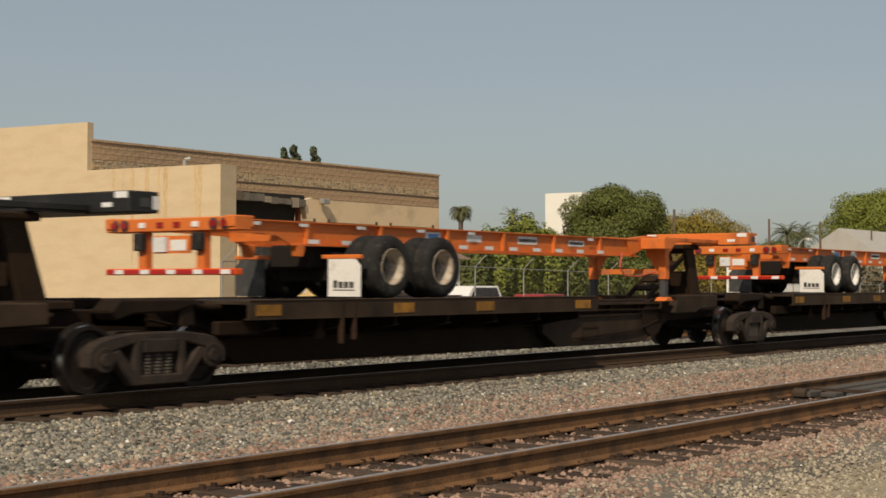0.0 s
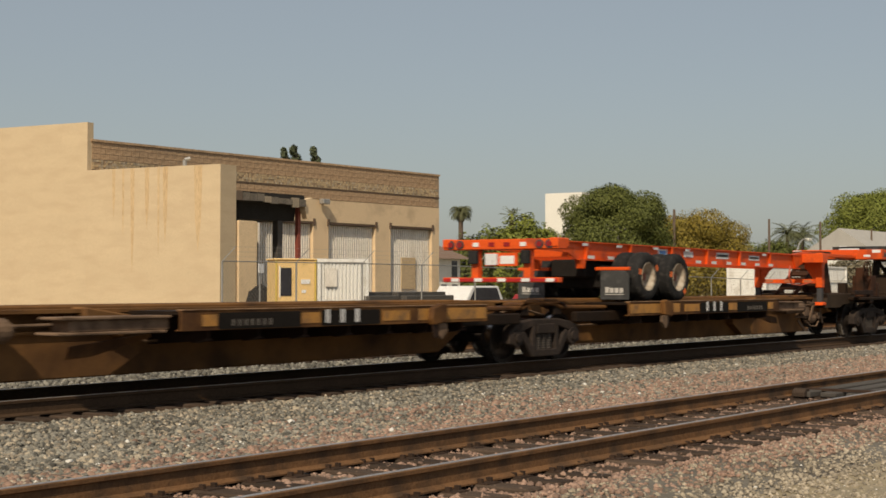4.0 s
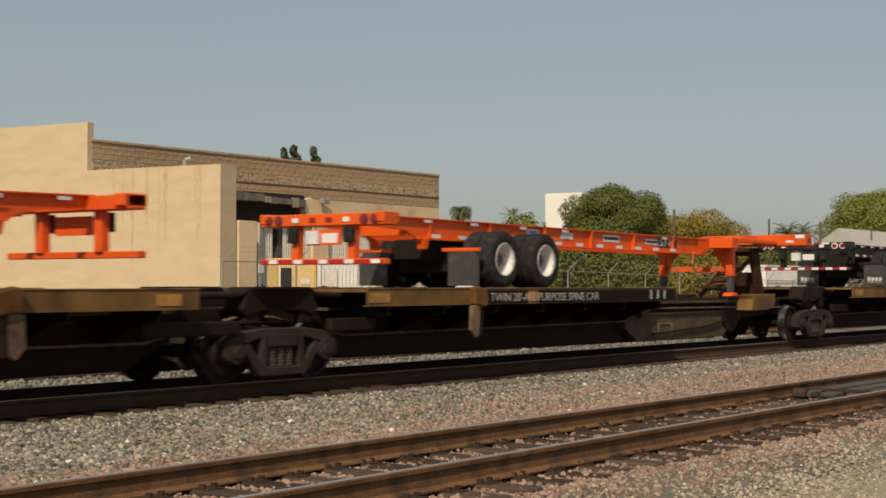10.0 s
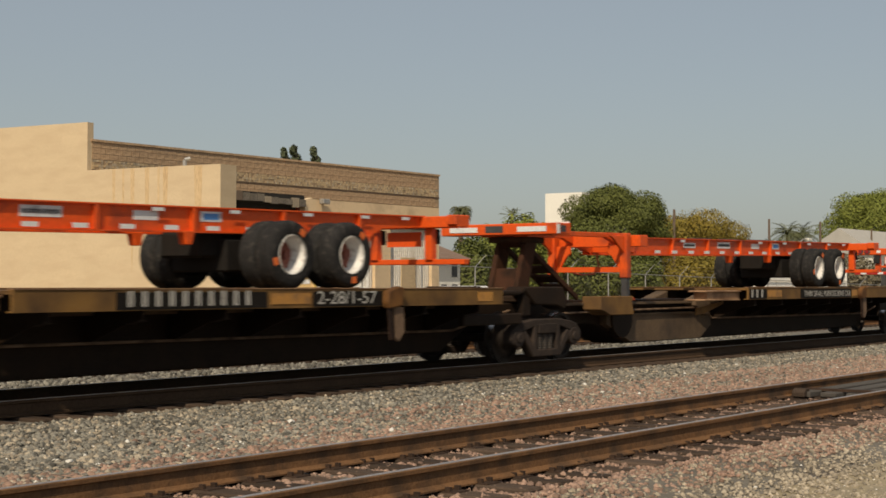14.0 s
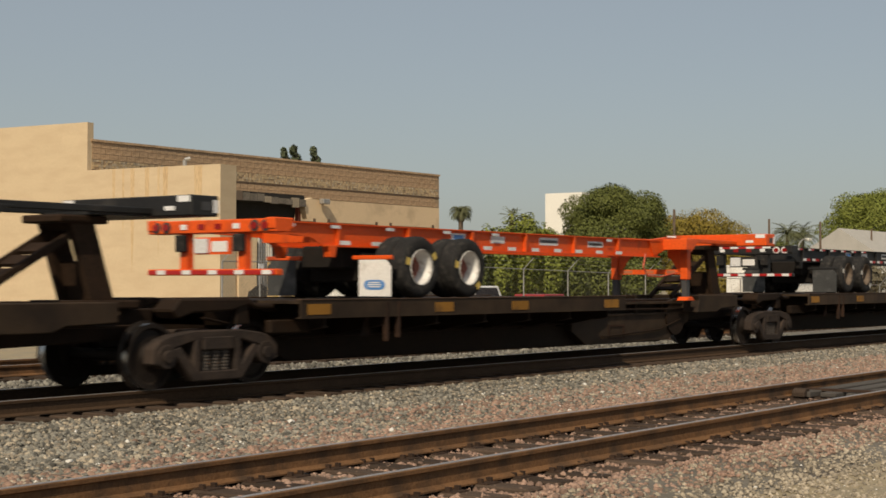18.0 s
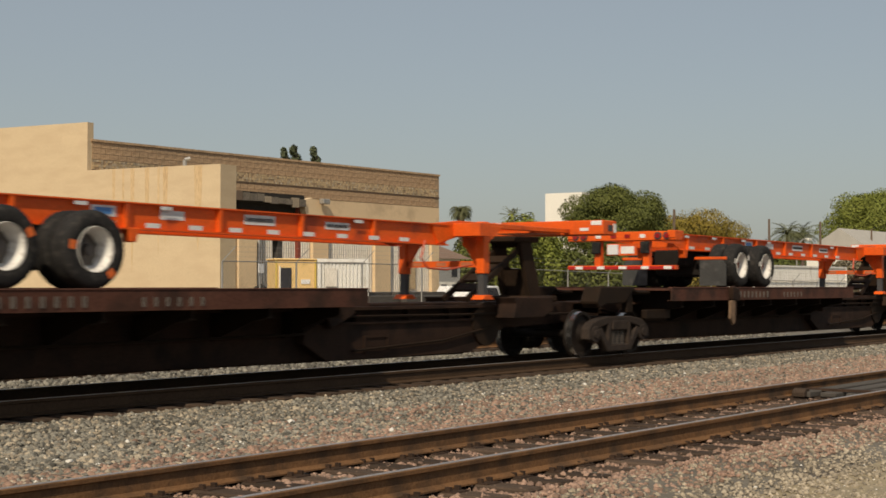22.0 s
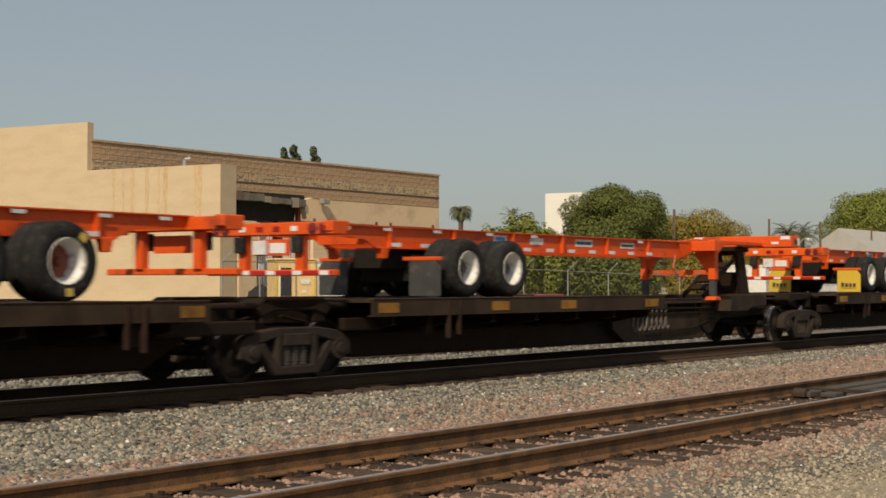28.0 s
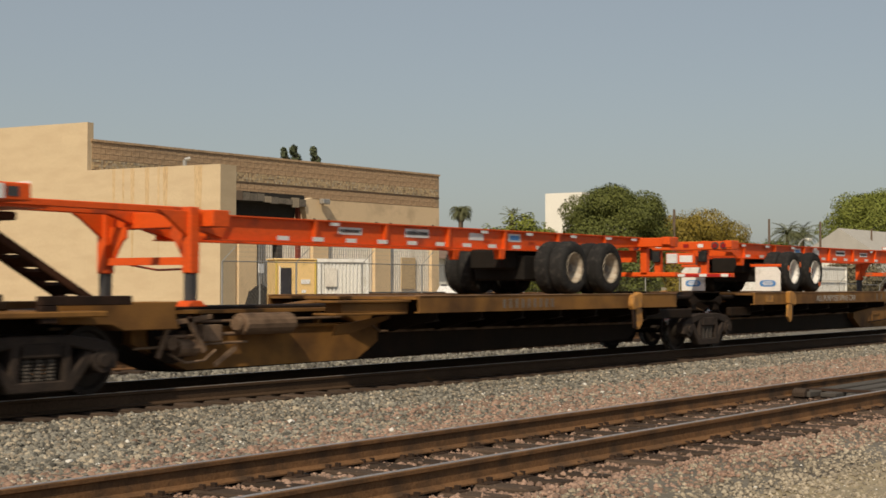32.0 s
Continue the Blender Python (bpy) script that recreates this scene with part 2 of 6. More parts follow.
    "post_dark": mat("post_dark", (0.05, 0.045, 0.04), (0.09, 0.08, 0.07), 0.7, scale=2, fine=30),
    "galv": mat("galv", (0.30, 0.29, 0.27), (0.40, 0.39, 0.37), 0.5, metal=0.5, scale=4, fine=50, bump=0.03),
    "timber": mat("timber", (0.10, 0.07, 0.05), (0.15, 0.11, 0.08), 0.9, scale=1, fine=20, bump=0.2, stretch=(3, 3, 0.3)),
    "bark": mat("bark", (0.08, 0.055, 0.04), (0.15, 0.11, 0.08), 0.95, scale=3, fine=14, bump=0.8, stretch=(3, 3, 0.6)),
    "leaf": mat("leaf", (0.066, 0.082, 0.011), (0.112, 0.126, 0.021), 0.75, scale=0.35, fine=3, bump=0, island=0.22),
    "leaf_light": mat("leaf_light", (0.125, 0.158, 0.018), (0.195, 0.212, 0.034), 0.75, scale=0.35, fine=3, bump=0, island=0.22),
    "leaf_autumn": mat("leaf_autumn", (0.150, 0.126, 0.013), (0.250, 0.178, 0.020), 0.75, scale=0.35, fine=3, bump=0, island=0.22),
    "leaf_dry": mat("leaf_dry", (0.115, 0.100, 0.060), (0.170, 0.145, 0.090), 0.8, scale=0.35, fine=3, bump=0, island=0.22),
    "leaf_palm": mat("leaf_palm", (0.07, 0.09, 0.035), (0.12, 0.12, 0.05), 0.7, scale=0.5, fine=3, bump=0, island=0.22),
    "conifer": mat("conifer", (0.060, 0.080, 0.040), (0.100, 0.115, 0.058), 0.8, scale=0.4, fine=3, bump=0, island=0.22),
    "roof_tile": mat("roof_tile", (0.16, 0.10, 0.07), (0.22, 0.15, 0.11), 0.9, scale=1, fine=12, bump=0.4),
    "roof_grey": mat("roof_grey", (0.34, 0.33, 0.30), (0.42, 0.40, 0.37), 0.9, scale=1, fine=12, bump=0.3),
    "car_white": mat("car_white", (0.72, 0.72, 0.72), (0.78, 0.78, 0.78), 0.3, scale=1, fine=20, bump=0),
    "car_red": mat("car_red", (0.30, 0.02, 0.02), (0.24, 0.02, 0.02), 0.3, scale=1, fine=20, bump=0),
    "mesh_wire": mat("mesh_wire", (0.170, 0.155, 0.130), (0.240, 0.220, 0.190), 0.6, metal=0.3, scale=4, fine=50, bump=0),
}

# ---------- mesh helpers ----------
FIT = (1, 1, 1)          # true proportions of the thing in hand
class Form:
    """Collects faces of one mesh."""
    def __init__(self):
        self.v, self.f = [], []
    def add(self, verts, faces):
        o = len(self.v)
        self.v += [tuple(q) for q in verts]
        self.f += [tuple(i + o for i in q) for q in faces]
        return self
    def box(self, x0, x1, y0, y1, z0, z1):
        return self.add([(x, y, z) for x in (x0, x1) for y in (y0, y1) for z in (z0, z1)],
                        [(0, 1, 3, 2), (4, 6, 7, 5), (0, 4, 5, 1), (2, 3, 7, 6), (0, 2, 6, 4), (1, 5, 7, 3)])
    def prism(self, pts, axis, a, b):
        put = {"x": lambda p, c: (c, p[0], p[1]), "y": lambda p, c: (p[0], c, p[1]), "z": lambda p, c: (p[0], p[1], c)}[axis]
        n = len(pts)
        return self.add([put(q, a) for q in pts] + [put(q, b) for q in pts],
                        [tuple(range(n))[::-1], tuple(range(n, 2 * n))] + [(i, (i + 1) % n, n + (i + 1) % n, n + i) for i in range(n)])
    def bar(self, p, q, w, h=None, up=(0, 0, 1)):
        p, q = Vector(p), Vector(q)
        h = w if h is None else h
        d = (q - p).normalized()
        s = d.cross(Vector(up))
        s = (s if s.length > 1e-3 else d.cross(Vector((1, 0, 0)))).normalized() * w / 2
        u = s.cross(d).normalized() * h / 2
        return self.add([c + i * s + j * u for c in (p, q) for i, j in ((-1, -1), (1, -1), (1, 1), (-1, 1))],
                        [(3, 2, 1, 0), (4, 5, 6, 7)] + [(i, (i + 1) % 4, 4 + (i + 1) % 4, 4 + i) for i in range(4)])
    def rod(self, p, q, r, n=12, r2=None):
        p, q = Vector(p), Vector(q)
        r2 = r if r2 is None else r2
        d = (q - p).normalized()
        s = d.orthogonal().normalized()
        u = d.cross(s)
        ring = [(math.cos(2 * math.pi * i / n), math.sin(2 * math.pi * i / n)) for i in range(n)]
        return self.add([p + r * (c * s + k * u) for c, k in ring] + [q + r2 * (c * s + k * u) for c, k in ring],
                        [tuple(range(n))[::-1], tuple(range(n, 2 * n))] + [(i, (i + 1) % n, n + (i + 1) % n, n + i) for i in range(n)])
    def path(self, pts, r, n=8):
        for a, b in zip(pts, pts[1:]):
            self.rod(a, b, r, n)
        return self
    def lathe(self, prof, c=(0, 0, 0), n=28, closed=True):
        """Turns (radius, y) points round the y axis through c."""
        k = len(prof)
        vs = [(c[0] + r * math.cos(2 * math.pi * i / n), c[1] + y, c[2] + r * math.sin(2 * math.pi * i / n)) for i in range(n) for r, y in prof]
        fs = []
        for i in range(n):
            for j in range(k if closed else k - 1):
                fs.append((i * k + j, i * k + (j + 1) % k, ((i + 1) % n) * k + (j + 1) % k, ((i + 1) % n) * k + j))
        return self.add(vs, fs)
    def disc(self, c, r, y0, y1, n=20):
        return self.rod((c[0], c[1] + y0, c[2]), (c[0], c[1] + y1, c[2]), r, n)
    def mesh(self, name, material, bevel=0.0, smooth=False, k=None):
        k = k or FIT
        if k != (1, 1, 1):
            self.v = [(q[0] * k[0], q[1] * k[1], q[2] * k[2]) for q in self.v]
        me = bpy.data.meshes.new(name)
        me.from_pydata(self.v, [], self.f)
        bm = bmesh.new()
        bm.from_mesh(me)
        bmesh.ops.recalc_face_normals(bm, faces=bm.faces)
        if bevel:
            bmesh.ops.bevel(bm, geom=[e for e in bm.edges if e.is_manifold and e.calc_face_angle(0) > 0.5], offset=bevel, segments=1, affect="EDGES", clamp_overlap=True)
        bm.to_mesh(me)
        bm.free()
        if smooth:
            me.polygons.foreach_set("use_smooth", [True] * len(me.polygons))
        me.materials.append(M[material])
        return me

def part(name, form, material, parent, label="", bevel=0.0, smooth=False, at=None):
    me = form if isinstance(form, bpy.types.Mesh) else form.mesh(name, material, bevel, smooth)
    ob = new(name, me)
    ob.parent = parent
    if at is not None:
        ob.location = at
    return tagged(ob, label)

def thing(name, label, category, at=(0, 0, 0), group="", kind="", turn=0.0):
    ob = new(name)
    ob.matrix_basis = pose(*at, 0, 0, turn)
    return tagged(ob, label, category, group, kind)

def lettering(text, size, parent, at, turn, material="letter_white", name="lettering", width=None):
    """A line of writing, standing upright, facing -y when turn is 0; width sets its length."""
    cu = bpy.data.curves.new(name, "FONT")
    cu.body, cu.size, cu.extrude, cu.space_character, cu.resolution_u = text, size, 0.001, 0.92, 2
    cu.materials.append(M[material])
    ob = new(name, cu)
    k = 1.0
    if width:
        bpy.context.view_layer.update()
        k = width / ob.dimensions.x
    ob.parent = parent
    ob.matrix_basis = pose(*at, 90, 0, turn) @ Matrix.Diagonal((k, 1, 1, 1))
    return ob

# ---------- ground and tracks ----------
NEAR_Y, TRAIN_Y, FAR_Y = 7.183, 14.547, 20.5          # centre lines of the three tracks
GAUGE = 0.7525                                         # centre line to centre of a rail head

def ground_sheet():
    prof = [(-900, -0.6), (-60, -0.55), (1.5, -0.48), (4.2, -0.43), (5.0, -0.32), (5.6, -0.225), (8.5, -0.225), (9.4, -0.31), (11.6, -0.30), (13.1, -0.23),
            (16.3, -0.23), (17.4, -0.30), (18.7, -0.23), (21.8, -0.23), (23.5, -0.45), (60, -0.55), (400, -0.6), (2600, -0.6)]
    ys = []
    for (a, za), (b, zb) in zip(prof, prof[1:]):
        k = 14 if 1 < a < 13 else 3
        ys += [(a + (b - a) * i / k, za + (zb - za) * i / k) for i in range(k)]
    ys.append(prof[-1])
    xs = [-900, -300, -80, -30] + [-10 + 0.5 * i for i in range(130)] + [60, 80, 120, 200, 400, 900, 2600]
    f = Form()
    f.v = [(x, y, z + (0.02 * noise.noise(Vector((x * 0.9, y * 0.9, 0))) if -10 <= x <= 55 and 0 < y < 24 else 0)) for x in xs for y, z in ys]
    n = len(ys)
    f.f = [(i * n + j, (i + 1) * n + j, (i + 1) * n + j + 1, i * n + j + 1) for i in range(len(xs) - 1) for j in range(n - 1)]
    ob = new("ground", f.mesh("ground", "ballast", smooth=True))
    ob.data.materials.append(M["soil"])
    for p in ob.data.polygons:
        if p.center.y < 4.9 or p.center.y > 24:
            p.material_index = 1
    return tagged(ob, "grey stony ballast and dry tan soil", "ground", kind="structure")

M["soil"] = mat("soil", (0.235, 0.196, 0.122), (0.31, 0.255, 0.165), 0.95, scale=0.8, fine=14, bump=0.8, dirt=(0.20, 0.18, 0.14))
ground_sheet()

RAIL_PROFILE = [(-0.07, -0.18), (0.07, -0.18), (0.07, -0.168), (0.012, -0.145), (0.009, -0.045), (0.034, -0.034), (0.036, -0.006), (0.028, 0.0),
                (-0.028, 0.0), (-0.036, -0.006), (-0.034, -0.034), (-0.009, -0.045), (-0.012, -0.145), (-0.07, -0.168)]

def track(name, y, x0, x1, label, rust="rail_rust"):
    t = thing(name, label, "railway track", (0, y, 0), kind="structure")
    rail = Form().prism(RAIL_PROFILE, "x", x0, x1).mesh("rail", rust)
    head = Form().box(x0, x1, -0.024, 0.024, -0.001, 0.0035).mesh("running_surface", "rail_head")
    for s in (-1, 1):
        r = part("rail", rail, None, t, at=(0, s * GAUGE, 0))
        part("running_surface", head, None, r, "worn shiny running surface")
    return t

track_1 = track("track_1", NEAR_Y, -60, 500, "rusty siding track on dark wooden ties")
track_2 = track("track_2", TRAIN_Y, -700, 700, "main track, the passing train's shade painted into its rails", "rail_shaded")
track_3 = track("track_3", FAR_Y, -60, 500, "rusty track behind the train")

# ---------- the warehouse ----------
def warehouse():
    YF = 40.0
    b = thing("warehouse", "tan stucco and split-block warehouse with white roller doors", "building", (0, 0, 0))
    d = Vector((-0.108, 0.994))
    c0 = Vector((34.53, YF))                  # where the sunlit side wall meets the front
    nrm = Vector((0.994, 0.108))              # into the building
    def wall(p, q, z0, z1, th, into, name, m, label=""):
        f = Form()
        o = Vector(into) * th
        pts = [(p[0], p[1]), (q[0], q[1]), (q[0] + o[0], q[1] + o[1]), (p[0] + o[0], p[1] + o[1])]
        return part(name, f.prism(pts, "z", z0, z1), m, b, label)
    far = c0 + d * 42
    wall(c0, far, -0.8, 6.90, 0.3, nrm, "side_wall", "stucco_lit", "sunlit cream stucco side wall")
    near = c0 - d * 5.78
    wall(near, c0 - d * 0.002, -0.8, 5.23, 0.84, nrm, "wing_wall", "stucco_lit", "sunlit cream stucco wing wall with rust streaks")
    # front wall around three door openings
    X1, DOORS = 55.25, [(43.21, 46.49), (47.38, 50.59), (51.59, 54.73)]
    top = 3.88
    x = 34.75
    for a, e in DOORS + [(X1, X1)]:
        part("wall_pier", Form().box(x, a, YF, YF + 0.3, -0.8, top), "stucco", b)
        x = e
    part("front_wall", Form().box(34.75, X1, YF, YF + 0.3, top, 4.79), "stucco", b)
    for a, e in DOORS:
        part("door_sill", Form().box(a, e, YF, YF + 0.3, -0.8, 0.9), "stucco", b)
    part("upper_wall", Form().box(34.75, X1, YF + 0.012, YF + 0.3, 4.79, 6.25), "mortar", b)
    part("dark_course", Form().box(34.75, X1 + 0.02, YF - 0.02, YF + 0.06, 5.24, 5.28), "dark_band", b)
    part("coping", Form().box(34.70, X1 + 0.03, YF - 0.04, YF + 0.4, 6.25, 6.33), "split_block", b)
    part("end_wall", Form().box(X1 - 0.3, X1, YF + 0.3, YF + 40, -0.8, 6.25), "stucco", b)
    part("roof", Form().prism([(34.7, YF + 0.3), (X1 - 0.3, YF + 0.3), (X1 - 0.3, YF + 40), (31.0, YF + 40)], "z", 5.8, 5.95), "roof_grey", b)
    # roller doors with upright ribs
    for a, e in DOORS:
        prof = []
        n = round((e - a) / 0.145)
        w = (e - a) / n
        for i in range(n):
            q = a + i * w
            prof += [(q, 0.0), (q + w * 0.42, 0.0), (q + w * 0.5, 0.055), (q + w * 0.92, 0.055)]
        prof.append((e, 0.0))
        pts = [(q, YF + 0.16 + h) for q, h in prof] + [(e, YF + 0.25), (a, YF + 0.25)]
        dr = part("roller_door", Form().prism(pts, "z", 0.9, top - 0.12), "shutter", b, "ribbed off-white roller door")
        part("lintel", Form().box(a - 0.06, e + 0.06, YF - 0.03, YF + 0.16, top - 0.09, top - 0.03), "dark_band", dr)
        for q in (a, e):
            part("lintel_end", Form().box(q - 0.05, q + 0.05, YF - 0.06, YF - 0.004, top - 0.16, top + 0.12), "dark_band", dr)
        for q in (a, e):
            part("jamb", Form().box(q - 0.04, q + 0.04, YF - 0.004, YF + 0.16, 0.9, top - 0.12), "stucco", dr)
    part("tan_panel", Form().box(52.55, 53.6, YF + 0.10, YF + 0.15, 1.1, 2.5), "tan_block", b, "tan wicket panel in a roller door", bevel=0.01)
    part("side_door", Form().box(42.2, 43.1, YF - 0.03, YF - 0.003, 0.6, 3.8), "tan_block", b, "tan panel door", bevel=0.01)
    for q in (42.15, 43.15):
        part("door_frame", Form().box(q - 0.05, q + 0.05, YF - 0.06, YF - 0.003, 0.6, 3.85), "shutter", b)
    # loading dock, canopy and its posts
    part("loading_dock", Form().box(36.2, 47.0, 37.2, YF, -0.8, 0.95), "stucco", b, bevel=0.03)
    # Solid near-black mass below the canopy stands in for its shaded recess.
    can = part("canopy", Form().prism([(36.0, 4.36), (36.0, 4.56), (YF - 0.004, 4.76), (YF - 0.004, 3.62), (36.5, 3.62), (36.4, 4.2)], "x", 36.1, 41.3), "canopy_shade_tarp", b, "broken canopy, filled in black for the shade beneath it")
    rnd = random.Random(5)
    for i in range(14):
        q = 36.1 + i * 0.372
        drop = 0.042 * (q - 36.1)
        part("fascia_board", Form().box(q, q + 0.35, 35.90, 35.99, 4.30 - drop + rnd.uniform(-0.05, 0.06), 4.60 - drop + rnd.uniform(-0.05, 0.03)), ("canopy", "timber", "canopy_pale")[rnd.randrange(3)], can, "ragged weathered board")
    part("canopy_bracket", Form().prism([(41.35, 4.4), (41.75, 4.5), (41.75, 4.0), (41.5, 3.7), (41.35, 4.0)], "y", 36.0, 36.25), "stucco", can)
    part("canopy_post", Form().box(40.42, 40.68, 36.5, 36.75, -0.6, 3.7), "post_dark", b, "dark canopy post")
    part("canopy_post", Form().box(41.3, 41.45, 36.3, 36.45, -0.6, 4.4), "post_red", b, "red-painted canopy post")
    part("dock_pier", Form().box(36.06, 36.93, 34.28, 34.6, -0.8, 3.42), "stucco", b, "tan stucco pier beside the wing wall", bevel=0.01)
    # wall lamp and roof vent
    lamp = part("wall_lamp", Form().box(46.7, 47.15, YF - 0.34, YF - 0.10, 4.60, 4.82), "galv", b, "boxy wall floodlight", bevel=0.03)
    part("lamp_arm", Form().bar((46.95, YF, 4.66), (46.95, YF - 0.15, 4.70), 0.08), "post_dark", lamp)
    vent = part("roof_vent", Form().path([(35.25, 36.0, 5.1), (35.25, 36.0, 5.45), (35.4, 35.9, 5.5)], 0.07), "galv", b)
    # rust streaks down the wing wall
    for s, w, h in ((0.75, 0.34, 2.9), (2.2, 0.22, 2.6), (2.55, 0.10, 3.1), (3.0, 0.20, 2.1), (3.65, 0.18, 3.6), (4.1, 0.10, 2.4), (4.5, 0.14, 1.7)):
        p = near + d * s
        q = p + d * w
        f = Form()
        o = Vector(nrm) * -0.004
        pts = [(p[0] + o[0], p[1] + o[1]), (q[0] + o[0], q[1] + o[1])]
        m = (p + q) / 2 + o
        f.add([(*pts[0], 5.22), (*pts[1], 5.22), (*((Vector(pts[1]) * 3 + m) / 4), 5.22 - h * 0.6), (m[0], m[1], 5.22 - h), (*((Vector(pts[0]) * 3 + m) / 4), 5.22 - h * 0.6)], [(0, 1, 2, 3, 4)])
        part("rust_streak", f, "stain", b, "faint rust streak")
    return b

building = warehouse()

def shed():
    s = thing("yellow_shed", "cream-yellow site booth with a dark window", "shed", (29.587, 26.8, -0.5), turn=-35)
    part("body", Form().box(0, 1.12, 0, 1.0, 0, 2.45), "shed_yellow", s, bevel=0.02)
    part("roof", Form().box(-0.03, 1.14, -0.04, 1.04, 2.45, 2.5), "shed_yellow", s, bevel=0.02)
    w = part("window", Form().box(0.14, 0.44, -0.015, -0.002, 1.5, 2.25), "dark_glass", s, "dark window")
    part("window_frame", Form().box(0.10, 0.14, -0.02, -0.002, 1.46, 2.29), "shutter", w)
    part("notice", Form().box(0.70, 0.95, -0.016, -0.002, 1.82, 1.94), "tape_white", s)
    part("notice", Form().box(0.72, 0.84, -0.016, -0.002, 1.58, 1.66), "tape_white", s)
    part("door_seam", Form().box(0.54, 0.56, -0.012, -0.002, 0.1, 2.4), "tape_yellow", s)
    for q in (0.0, 1.07):
        part("corner_post", Form().box(q, q + 0.05, -0.03, -0.002, 0, 2.44), "tape_yellow", s)
    return s
shed()

def ribbed_box(name, label, at, size, mat_name, pitch=0.2, category="container", rib=0.04):
    lx, ly, h = size
    t = thing(name, label, category, at)
    n = round(lx / pitch)
    w = lx / n
    prof = []
    for i in range(n):
        prof += [(i * w, 0.0), (i * w + w * 0.45, 0.0), (i * w + w * 0.55, rib), (i * w + w * 0.95, rib)]
    prof.append((lx, 0.0))
    part("ribbed_side", Form().prism(prof + [(lx, ly), (0, ly)], "z", 0.12, h - 0.1), mat_name, t)
    part("top_rail", Form().box(-0.04, lx + 0.04, -0.04, ly + 0.04, h - 0.1, h), mat_name, t, bevel=0.01)
    part("bottom_rail", Form().box(-0.04, lx + 0.04, -0.04, ly + 0.04, 0, 0.12), mat_name, t, bevel=0.01)
    for q in (-0.04, lx - 0.04):
        part("corner_post", Form().box(q, q + 0.09, -0.05, 0.06, 0.12, h - 0.1), mat_name, t)
    return t
box_1 = ribbed_box("storage_container", "white ribbed steel storage container beside the shed", (30.56, 26.12, -0.5), (1.34, 1.2, 2.5), "white_metal", 0.10)
box_1.matrix_basis = pose(30.56, 26.12, -0.5, 0, 0, -35)
part("access_panel", Form().box(0.16, 0.5, -0.06, -0.045, 1.75, 2.25), "shutter", box_1, "grey access panel")

# ---------- fence ----------
def fence():
    f = thing("chain_link_fence", "galvanised chain-link fence with angled barbed-wire arms", "fence", (0, 0, 0))
    xs = [24.7 + 2.55 * i for i in range(26)]
    zt = lambda x: 1.84 - max(0.0, x - 33) * 0.0155
    post = Form().rod((0, 0, -0.5), (0, 0, 2.0), 0.022, 8)
    arm = Form().bar((0, 0, 2.0), (0.22, -0.22, 2.34), 0.02)
    pm, am = post.mesh("post", "galv"), arm.mesh("arm", "galv")
    for x in xs:
        dz = zt(x) - 2.0
        p = part("post", pm, None, f, at=(x, 24.0, dz))
        part("arm", am, None, p)
    x0, x1 = xs[0], xs[-1]
    for k, (a, e) in enumerate(((x0, 33), (33, x1))):
        part("top_rail", Form().rod((a, 24, zt(a)), (e, 24, zt(e)), 0.013, 6), "galv", f)
        for i in range(3):
            o = 0.07 + 0.075 * i
            part("barbed_wire", Form().rod((a, 24 - o, zt(a) + o * 1.5), (e, 24 - o, zt(e) + o * 1.5), 0.003, 4), "galv", f)
    # woven wire, every strand laid at 45 degrees
    g = Form()
    h, s = 2.4, 0.11
    for sgn in (1, -1):
        x = x0 - h
        while x < 88:
            lo, hi = -0.4 + zt(x) - 2.0, zt(x)
            k = max(0.0, (x0 - x) / h)
            a, e, za, ze = (x + k * h, x + h, lo + k * (hi - lo), hi) if sgn > 0 else (x + h, x + k * h, lo, hi - k * (hi - lo))
            g.add([(a - 0.0025, 24, za), (a + 0.0025, 24, za), (e + 0.0025, 24, ze), (e - 0.0025, 24, ze)], [(0, 1, 2, 3)])
            x += s
    part("wire_mesh", g, "mesh_wire", f)
    return f
fence()

